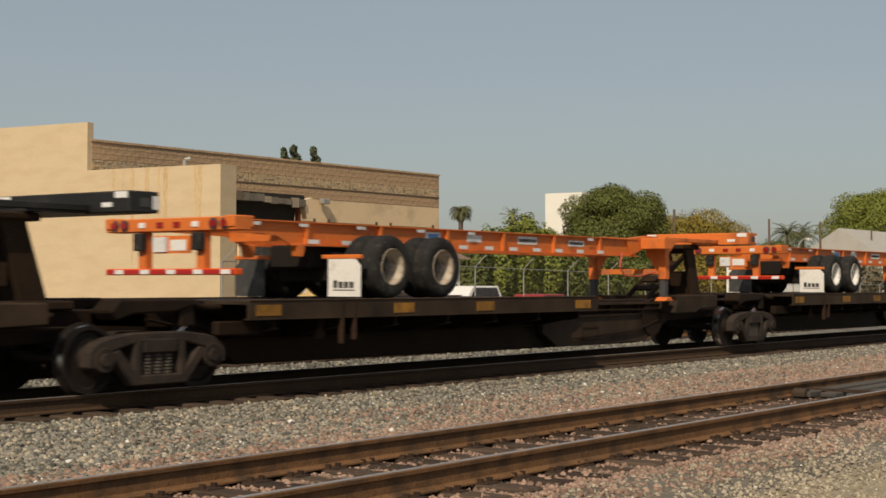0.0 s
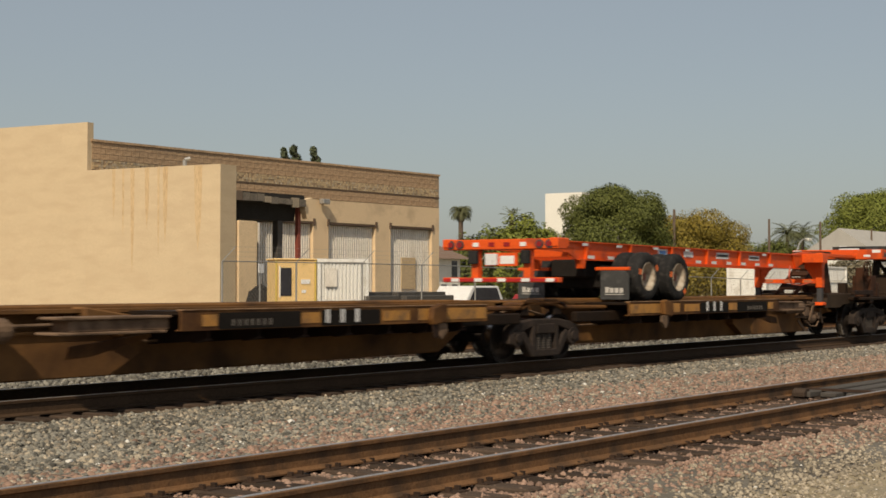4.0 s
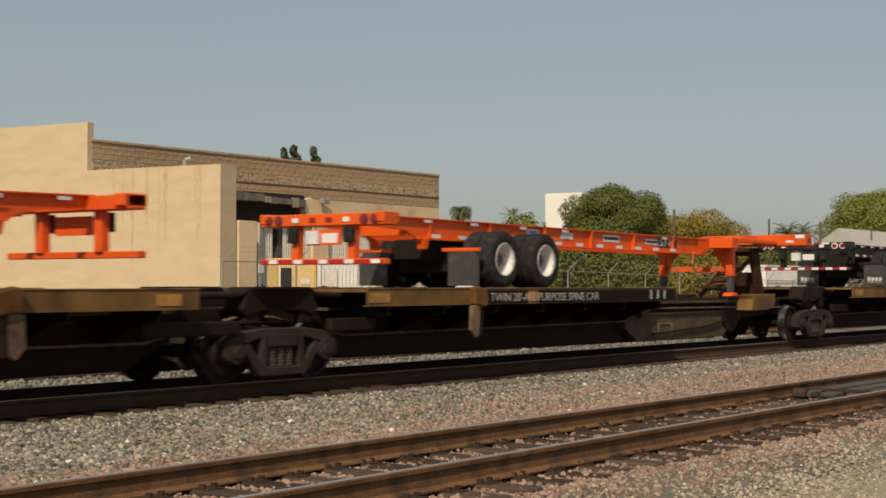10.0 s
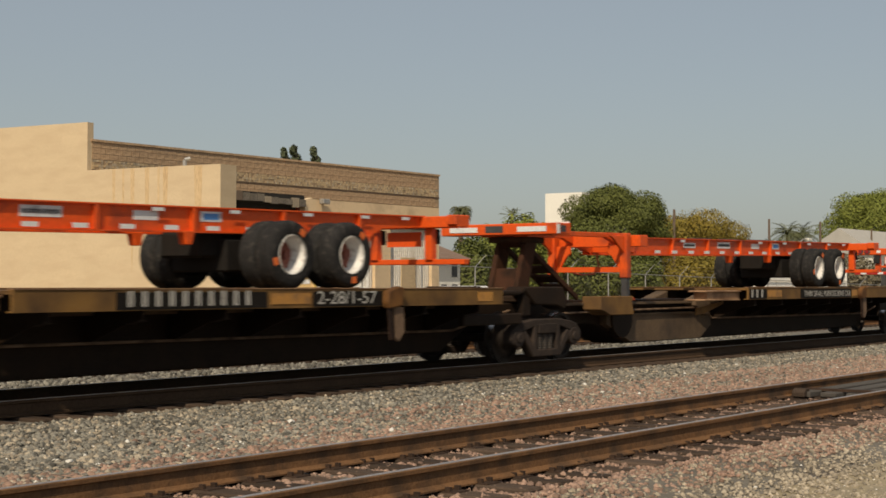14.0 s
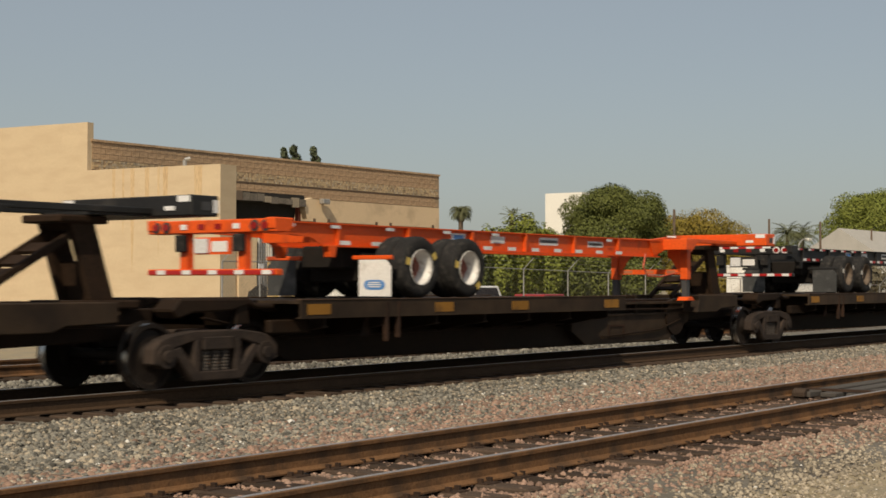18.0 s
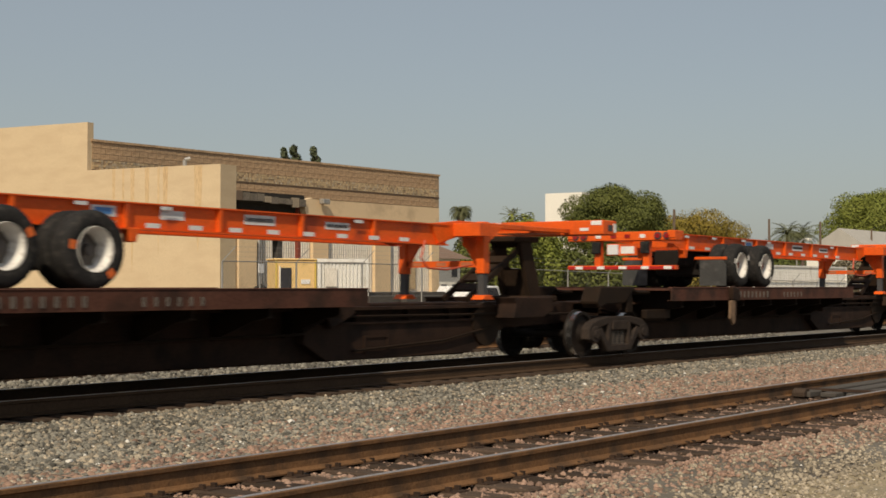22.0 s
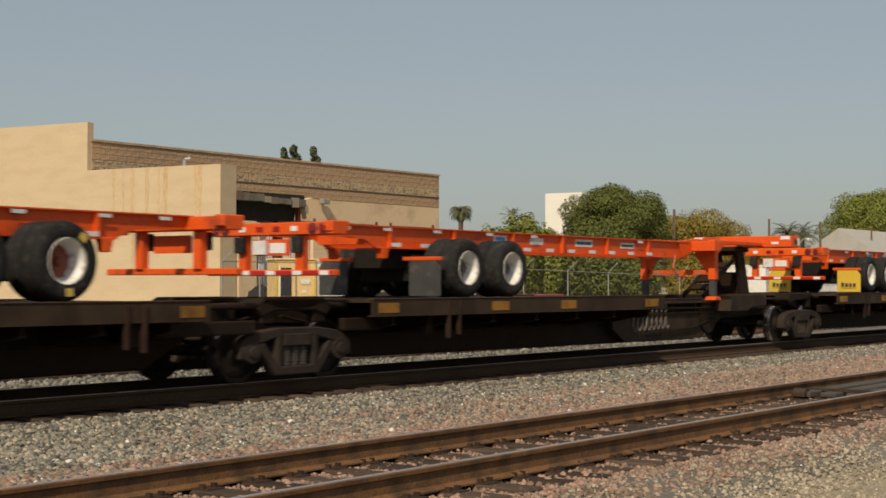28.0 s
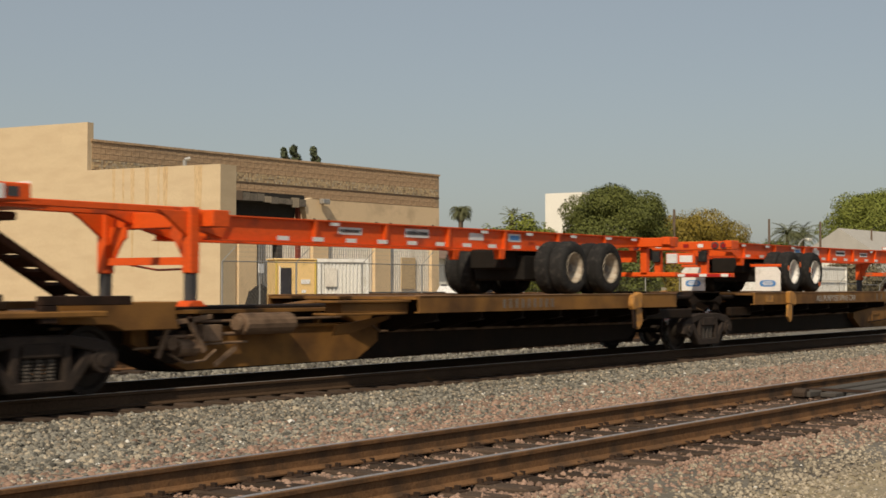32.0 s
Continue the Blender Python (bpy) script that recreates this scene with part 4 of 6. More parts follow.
def platform(fam, label, car_end=False, folded=False, face=1):
    inner, last, ahead, back, zd, c_sill, c_spine, c_end = FAMILY[fam]
    L = last if car_end else inner
    d0, d1, bracket = ahead if face > 0 else back
    global FIT
    FIT = (1, 1, 0.915)
    t = thing("spine_car", label, "rail car", group="spine car platforms")
    old = fam == "old"
    near = -1 if face > 0 else 1             # the side that faces the siding
    E = L if car_end else L - 1.1            # where the front body ends
    # centre sill
    top = 1.12 if zd > 1.1 else 1.16
    f = Form()
    side = [(-0.5, 0.86), (1.15, 0.80), (2.1, 0.24), (E - 2.9, 0.18), (E - 1.75, 0.62), (L + 0.5, 0.70), (L + 0.5, top - 0.04), (L - 1.7, top), (1.6, top), (-0.5, top - 0.05)]
    # Deck shade is painted in: near-black sill here, lower_panel keeps its own colour.
    part("centre_sill", f.prism(side, "y", -0.36, 0.36), "shaded_rust_black" if fam in ("old", "spine3", "ochre") else c_spine, t, bevel=0.02)
    for s in (-1, 1):
        part("sill_flange", Form().box(1.5, L - 1.2, s * 0.47 - 0.11, s * 0.47 + 0.11, top - 0.10, top - 0.05), c_spine, t)
        for x in (d1 + 1.0, d1 + 2.3, d1 + 3.4):
            if x < L - 1.9 and fam != "spine3":
                part("sill_rib", Form().prism([(x, 0.3), (x + 0.06, 0.3), (x + 0.06, top - 0.1), (x, top - 0.1)], "y", s * 0.36, s * 0.46), c_spine, t)
        part("lower_panel", Form().prism([(d1 - 0.25, 0.50), (d1 + 0.25, 0.22), (E - 2.9, 0.22), (E - 1.95, 0.62), (E - 1.95, 0.80), (d1 - 0.25, 0.80)], "y", min(s * 0.36, s * 0.52), max(s * 0.36, s * 0.52)), c_spine, t, "weathered brown sill panel", bevel=0.004)
    # deck
    part("deck_plate", Form().box(d0, d1, -1.45, 1.45, zd - 0.045, zd), "shaded_rust_black" if fam == "short" else c_sill, t)
    for s in (-1, 1):
        turn = 0 if s < 0 else 180
        ch = [(1.40, -0.262), (1.50, -0.262), (1.50, 0.012), (1.42, 0.012), (1.42, -0.014), (1.465, -0.014), (1.465, -0.244), (1.40, -0.244)]
        ed = Form().prism([(s * p, zd + q) for p, q in ch], "x", d0, d1)
        sill = part("side_sill", ed, c_sill, t)
        yo = s * 1.5025
        # Thin paler strip paints the sunlight on the sill's top flange.
        part("deck_edge", Form().box(d0, d1, min(s * 1.41, s * 1.512), max(s * 1.41, s * 1.512), zd + 0.012, zd + 0.024), {"old": "edge_brown", "red3": "edge_red"}.get(fam, "edge_tan"), sill, "deck edge painted lighter where sun strikes its top")
        if s == near:
            plates, panels, words, bars = MARKINGS[(fam, face > 0, bool(car_end))] if (fam, face > 0, bool(car_end)) in MARKINGS else MARKINGS[fam]
            for a, e in plates:
                part("marker_plate", Form().box(a, e, yo - 0.005, yo + 0.005, zd - 0.205, zd - 0.05), "yellow_plate" if not old else "plate_faded", sill, "faded yellow marker plate")
            if fam == "short":
                part("bare_panel", Form().box(d0 + 0.03, 4.2, yo - 0.004, yo + 0.004, zd - 0.215, zd - 0.03), "yellow_plate", sill, "sun-bleached yellow end panel of the sill")
            for a, e in panels:
                part("black_panel", Form().box(a, e, yo - 0.003, yo + 0.003, zd - 0.25, zd - 0.025), "black_plate", sill)
            z = zd - 0.21
            for a, e, h, text in words:
                lettering(text, h, sill, (a if s < 0 else e, yo + s * 0.006, z * 0.915), turn, width=e - a)
            for a, e, n, h, ink in bars:
                writing_bars(sill, a if s < 0 else e, yo + s * 0.006, z * 0.915, n, h, turn, ink, (e - a) / n)
        # gussets under the deck
        n = 7
        for i in range(n):
            x = d0 + 0.55 + (d1 - d0 - 1.1) * i / (n - 1)
            g = Form().prism([(s * 1.43, zd - 0.05), (s * 1.43, zd - 0.38), (s * 1.2, zd - 0.42), (s * 0.37, 0.60), (s * 0.37, zd - 0.05)], "x", x, x + 0.03)
            g.prism([(s * 1.43, zd - 0.40), (s * 1.43, zd - 0.38), (s * 1.2, zd - 0.42), (s * 1.2, zd - 0.44)], "x", x - 0.06, x + 0.09)
            # gussets coloured dark for the shade that the deck throws on them
            part("gusset", g, "shaded_rust_black" if fam != "short" else "rust_brown", t)
        # hanging bracket
        xb = bracket
        ys = s * 1.54
        if old:
            br = Form().box(xb, xb + 0.06, s * 1.48 - 0.03, s * 1.48 + 0.05, 0.55, zd - 0.02).box(xb + 0.28, xb + 0.33, s * 1.48 - 0.03, s * 1.48 + 0.05, 0.6, zd - 0.02).prism([(xb - 0.25, 0.62), (xb, 0.62), (xb, zd - 0.26), (xb - 0.1, zd - 0.26)], "y", s * 1.2 - 0.01, s * 1.2 + 0.01)
            part("hanging_bracket", br, c_end, t, bevel=0.012)
        else:
            c_br = {"spine3": "worn_yellow", "ochre": "yellow_plate"}.get(fam, c_end)
            br = part("hanging_bracket", Form().prism([(xb - 0.02, zd + 0.03), (xb + 0.12, zd + 0.05), (xb + 0.34, zd - 0.02), (xb + 0.38, zd - 0.2), (xb + 0.33, zd - 0.3), (xb + 0.02, zd - 0.26)], "y", ys - 0.06, ys + 0.06), c_br, t, bevel=0.02)
            part("bracket_plate", Form().prism([(xb - 0.06, zd - 0.28), (xb + 0.16, zd - 0.26), (xb + 0.14, 0.6), (xb + 0.06, 0.54), (xb - 0.08, 0.68)], "y", ys - 0.045, ys + 0.015), "rig_tan" if fam != "ochre" else c_br, br, "worn tan bracket plate", bevel=0.01)
            part("bracket_strap", Form().prism([(xb + 0.22, zd - 0.28), (xb + 0.33, zd - 0.28), (xb + 0.28, 0.58), (xb + 0.18, 0.58)], "y", ys + 0.0, ys + 0.03), "rust_brown", br)
        # low walkway ledge towards the hitch end
        part("side_ledge", Form().prism([(d1 - 0.02, zd - 0.06), (d1 + 0.75, top - 0.02), (d1 + 0.75, top - 0.16), (d1 + 0.2, 0.72), (d1 - 0.02, zd - 0.24)], "y", s * 0.52 - 0.14, s * 0.52 + 0.14), c_spine, t, bevel=0.02)
        # rear casting over the bogie
        rc = Form().prism([(-0.78, 1.08), (-0.62, zd + 0.04), (0.62, zd + 0.04), (0.74, zd - 0.03), (d0, zd - 0.05), (d0, zd - 0.13), (0.8, zd - 0.12), (0.6, zd - 0.06), (0.3, 1.06), (-0.4, 1.04), (-0.66, 0.96)], "y", s * 0.86 - 0.18, s * 0.86 + 0.18)
        # casting, lug and tie beam take the under-deck shade in their colour
        part("end_casting", rc, c_end if fam == "short" else "shaded_rust_black", t, bevel=0.025)
        part("casting_lug", Form().prism([(0.42, zd + 0.02), (0.62, zd + 0.02), (0.66, 0.86), (0.40, 0.86)], "y", s * 0.95 - 0.06, s * 0.95 + 0.06), "shaded_rust_black", t, bevel=0.015)
        part("tie_beam", Form().box(0.9, d0 + 0.6, s * 1.1 - 0.06, s * 1.1 + 0.06, 0.72, 0.92), "shaded_rust_black", t, bevel=0.02)
        # front body bolster
        b0, b1 = (E - 2.35, E - 0.45) if car_end or fam in ("old", "ochre") else (E - 2.25, E - 1.0)
        fb = Form().prism([(b0, 1.20), (b1, 1.20), (b1, 0.93), (b0 + 1.1, 0.90), (b0 + 0.9, 0.82), (b0 - 0.02, 0.82), (b0 + 0.06, 1.09)], "y", s * 0.74 - 0.2, s * 0.74 + 0.2)
        part("body_bolster", fb, {"old": "old_brown", "short": "old_brown"}.get(fam, c_end), t, bevel=0.012)
        part("bolster_plate", Form().disc((b0 - 0.25, s * 0.5, 0.72), 0.40, -0.06, 0.06, 18), "shaded_rust_black", t, "dark rounded bearing plate")
    # brake gear under the sill
    c_pipe = "shaded_rust_black" if old or fam == "red3" else "rig_tan"
    part("train_pipe", Form().path([(0.3, near * 0.5, 0.95), (2.0, near * 0.5, 0.62), (d1 - 0.3, near * 0.52, 0.66), (d1 + 0.2, near * 0.58, 0.92), (E - 2.6, near * 0.58, 0.90), (L - 0.6, near * 0.6, 0.86)], 0.022, 6), c_pipe, t)
    yn = sorted((near * 0.372, near * 0.56))
    part("sill_ledge", Form().box(d1 + 0.3, E - 2.3, yn[0], yn[1], 0.79, 0.825), c_spine, t)
    if face < 0 or fam == "short":
        ye = sorted((near * 0.95, near * 1.36))
        part("end_shelf", Form().box(d1 + 0.02, d1 + 1.7, ye[0], ye[1], zd - 0.09, zd - 0.05).box(d1 + 0.02, d1 + 1.55, ye[0] + 0.05, ye[1] - 0.05, zd - 0.24, zd - 0.09).box(d1 + 0.1, d1 + 1.75, ye[0], ye[1], zd - 0.28, zd - 0.24), "edge_tan" if fam == "spine3" else "rig_tan" if old or fam == "short" else c_end, t, "folded end shelf of the deck", bevel=0.01)
        part("end_gusset", Form().prism([(d1 - 0.05, zd - 0.30), (d1 + 1.2, zd - 0.44), (d1 + 1.25, zd - 0.60), (d1 + 0.9, zd - 0.58), (d1 - 0.05, zd - 0.36)], "y", near * 0.9 - 0.02, near * 0.9 + 0.02), "rig_tan" if old else c_end, t, "tapered side gusset", bevel=0.006)
        if fam in ("old", "ochre", "short"):
            q = d1 + 2.0
            part("air_reservoir", Form().rod((q, near * 0.74, 0.86), (q + 1.0, near * 0.74, 0.86), 0.16, 16).rod((q - 0.07, near * 0.74, 0.86), (q + 1.07, near * 0.74, 0.86), 0.11, 14), "rig_tan", t, "dusty tan air reservoir", bevel=0.02)
            rig = Form()
            w = d1 + 3.3
            rig.box(w, w + 0.34, near * 0.6 - 0.12, near * 0.6 + 0.12, 0.62, 0.86).rod((w - 0.5, near * 0.7, 0.60), (w + 1.5, near * 0.66, 0.56), 0.022, 6).rod((w - 1.2, near * 0.66, 0.74), (w + 1.1, near * 0.66, 0.70), 0.028, 6)
            rig.bar((w + 0.62, near * 0.72, 0.98), (w + 0.32, near * 0.72, 0.48), 0.03, 0.09).bar((w + 0.95, near * 0.72, 0.90), (w + 1.15, near * 0.72, 0.42), 0.03, 0.08).bar((w + 0.2, near * 0.72, 0.98), (w + 1.2, near * 0.72, 0.86), 0.03, 0.07).bar((w - 0.3, near * 0.68, 0.52), (w + 0.1, near * 0.68, 0.28), 0.03, 0.07)
            rig.rod((w + 0.40, near * 0.60, 0.55), (w + 0.75, near * 0.60, 0.55), 0.13, 14).disc((w + 0.9, near * 0.68, 0.62), 0.10, -0.05, 0.05, 12).path([(w + 0.1, near * 0.7, 0.5), (w + 0.35, near * 0.74, 0.36), (w + 0.7, near * 0.74, 0.34), (w + 0.95, near * 0.7, 0.48)], 0.02, 6)
            part("brake_rigging", rig, "rig_tan", t, "dusty brake levers, rods and valve", bevel=0.006)
    else:
        q = d1 + 1.1
        part("sill_hatch", Form().box(q, q + 0.62, near * 0.525 - 0.012, near * 0.525 + 0.012, 0.30, 0.34).box(q, q + 0.62, near * 0.525 - 0.012, near * 0.525 + 0.012, 0.56, 0.60).box(q, q + 0.05, near * 0.525 - 0.012, near * 0.525 + 0.012, 0.34, 0.56).box(q + 0.57, q + 0.62, near * 0.525 - 0.012, near * 0.525 + 0.012, 0.34, 0.56), c_end if fam != "spine3" else "rig_tan", t, "framed opening in the sill")
        part("brake_rod", Form().path([(q - 0.3, near * 0.56, 0.36), (q + 2.0, near * 0.56, 0.46), (E - 2.4, near * 0.56, 0.66)], 0.024, 6), "shaded_rust_black", t)
    # kingpin hitch
    c_hitch = "hitch_red" if fam in ("short", "ochre", "spine3") else "hitch_rust"
    xh = L + {("old", True): (-1.55, -0.96), ("spine3", True): (-1.73, -1.05), ("red3", True): (-2.0, -1.22), ("ochre", True): (-1.83, -1.45), ("short", True): (-0.9, -0.9),
              ("old", False): (0.0, 0.0), ("spine3", False): (-0.68, 0.32), ("red3", False): (0.38, 0.38), ("ochre", False): (0.1, 0.1), ("short", False): (-0.56, -0.07)}[(fam, face > 0)][1 if car_end else 0]
    if folded:
        hit = part("hitch", Form().box(xh - 2.3, xh, -0.3, 0.3, 1.14, 1.30).box(xh - 2.5, xh - 2.1, -0.4, 0.4, 1.16, 1.36), c_hitch, t, "folded kingpin hitch", bevel=0.02)
    else:
        hit = part("hitch", Form().box(xh - 0.42, xh + 0.36, -0.36, 0.36, 2.25, 2.36).prism([(xh - 0.38, 2.36), (xh + 0.4, 2.36), (xh + 0.16, 2.16), (xh - 0.16, 2.16)], "y", -0.2, 0.2), c_hitch, t, "raised kingpin hitch", bevel=0.02)
        for s in (-1, 1):
            part("hitch_leg", Form().prism([(xh - 0.22, 2.28), (xh + 0.16, 2.28), (xh + 0.50, 1.18), (xh + 0.12, 1.18)], "y", s * 0.27 - 0.05, s * 0.27 + 0.05), c_hitch, hit, bevel=0.012)
            part("hitch_brace", Form().bar((xh - 0.05, s * 0.24, 2.16), (xh - 1.75, s * 0.24, 1.16), 0.06, 0.11), c_hitch, hit, bevel=0.01)
        part("hitch_web", Form().prism([(xh + 0.08, 1.75), (xh + 0.28, 1.75), (xh + 0.42, 1.2), (xh + 0.18, 1.2)], "y", -0.25, 0.25), c_hitch, hit)
        for k in (0.25, 0.42, 0.6, 0.78):
            x, z = xh - 0.05 - 1.7 * k, 2.16 - k
            part("hitch_step", Form().bar((x + 0.1, 0, z + 0.06), (x - 0.1, 0, z - 0.06), 0.44, 0.05), c_hitch, hit)
    part("hitch_base", Form().box(xh - 0.2, xh + 0.75, -0.5, 0.5, 1.10, 1.22), "hitch_rust", t, bevel=0.02)
    if car_end:
        part("end_platform", Form().box(L - 0.9, L + 1.55, -1.27, 1.27, 1.02, 1.10).box(L + 1.45, L + 1.55, -1.27, 1.27, 0.93, 1.13), c_end if fam == "ochre" else "hitch_rust", t, bevel=0.015)
        part("coupler", Form().box(L + 0.5, L + 1.75, -0.1, 0.1, 0.72, 0.92).prism([(L + 1.7, -0.16), (L + 1.96, -0.12), (L + 1.96, 0.14), (L + 1.7, 0.18)], "z", 0.66, 0.98), "hitch_rust", t, bevel=0.02)
        for s in (-1, 1):
            a, e = L + 1.05, L + 1.55
            paint = "ochre" if fam == "ochre" else "hitch_rust"
            lad = part("ladder", Form().bar((a, s * 1.3, 0.42), (a, s * 1.3, 1.1), 0.05).bar((e, s * 1.3, 0.42), (e, s * 1.3, 1.1), 0.05), paint, t)
            for z in (0.44, 0.76):
                part("rung", Form().bar((a, s * 1.3, z), (e, s * 1.3, z), 0.05), paint, lad)
            zt = 1.95 if fam in ("spine3", "ochre") else 1.6
            part("grab_rail", Form().path([(a, s * 1.3, 1.1), (a, s * 1.3, zt), (e, s * 1.3, zt), (e, s * 1.3, 1.1)], 0.02, 6), paint if fam == "ochre" else "rig_tan", t)
        for s in (-1, 1):
            part("end_step", Form().box(L - 1.3, L + 0.05, s * 1.2 - 0.05, s * 1.2 + 0.05, 1.17, 1.29).box(L - 0.2, L + 0.05, s * 1.2 - 0.05, s * 1.2 + 0.05, 0.95, 1.17), "rust_brown", t, bevel=0.01)
        wheels = {"old": (1.62,), "ochre": (0.34, 1.66), "spine3": (-0.37,), "red3": (-0.2,), "short": (0.3,)}[fam] if face > 0 else ()
        stand = Form().box(L + 0.55, L + 0.95, -1.0, -0.5, 1.1, 1.70 if face > 0 else 1.36).box(L + 1.1, L + 1.3, -0.95, -0.72, 1.1, 1.5)
        for q in wheels:
            stand.box(L + q - 0.12, L + q + 0.30 if q < 1 else L + q + 0.1, -0.93, -0.72, 1.1, 1.92)
        c_stand = "hitch_rust" if old else c_hitch
        bw = part("brake_stand", stand, c_stand, t, bevel=0.015)
        for q in wheels:
            wheel, xw, zw, rw = Form(), L + q, 1.82, 0.27
            ring = [(xw + rw * math.cos(a), -0.99, zw + rw * math.sin(a)) for a in [2 * math.pi * i / 20 for i in range(21)]]
            wheel.path(ring, 0.02, 6)
            for i in range(0, 20, 4):
                wheel.rod((xw, -0.97, zw), ring[i], 0.014, 5)
            part("brake_wheel", wheel, c_stand, bw, "spoked hand-brake wheel")
        part("air_hose", Form().path([(L + 1.2, 0.35, 0.8), (L + 1.45, 0.36, 0.55), (L + 1.8, 0.36, 0.5)], 0.03, 6), "tyre", t)
    FIT = (1, 1, 1)
    return t

# ---------- the train: container chassis riding on the platforms ----------
TYRE = Form().lathe([(0.29, -0.135), (0.34, -0.15), (0.44, -0.15), (0.488, -0.125), (0.508, -0.09), (0.511, -0.06), (0.502, -0.052), (0.502, -0.044), (0.512, -0.036), (0.512, -0.008), (0.503, -0.004), (0.503, 0.004), (0.512, 0.008), (0.512, 0.036), (0.502, 0.044), (0.502, 0.052), (0.511, 0.06), (0.508, 0.09), (0.488, 0.125), (0.44, 0.15), (0.34, 0.15), (0.29, 0.135)], n=36).mesh("tyre", "tyre", 0, True, k=(0.905, 1, 0.905))
RIM = {}
for key in ("rim_white", "rim_tan", "rim_dark"):
    RIM[key] = Form().lathe([(0.292, -0.15), (0.30, -0.14), (0.288, -0.125), (0.262, -0.11), (0.256, 0.08), (0.12, 0.10), (0.12, 0.115), (0.27, 0.095), (0.285, 0.13), (0.295, 0.13)], n=32).mesh("rim", key, 0, True, k=(0.905, 1, 0.905))
HUBM = {}
for key in ("hub", "hub_red"):
    # The wide thin disc darkens the dish, painting the shade inside the rim.
    h = Form().disc((0, 0, 0), 0.125, 0.03, 0.12, 18).disc((0, 0, 0), 0.215, 0.072, 0.079, 24).disc((0, 0, 0), 0.075, -0.05, 0.05, 14)
    for i in range(10):
        a = 2 * math.pi * i / 10
        h.rod((0.165 * math.cos(a), 0.07, 0.165 * math.sin(a)), (0.165 * math.cos(a), 0.105, 0.165 * math.sin(a)), 0.017, 6)
    for i in range(5):
        a = 2 * math.pi * i / 5 + 0.3
        h.rod((0.205 * math.cos(a), 0.07, 0.205 * math.sin(a)), (0.205 * math.cos(a), 0.115, 0.205 * math.sin(a)), 0.034, 10)
    HUBM[key] = h.mesh("hub", key, k=(0.905, 1, 0.905))
PATCH = {c: Form().prism([(0.34 * math.cos(a), 0.34 * math.sin(a)) for a in (-0.16, -0.05, 0.05, 0.16)] + [(0.442 * math.cos(a), 0.442 * math.sin(a)) for a in (0.14, 0.05, -0.05, -0.14)], "y", -0.1525, -0.148).mesh("tape_patch", c, k=(0.905, 1, 0.905))
         for c in ("tape_orange", "tape_grey", "tape_yellow")}

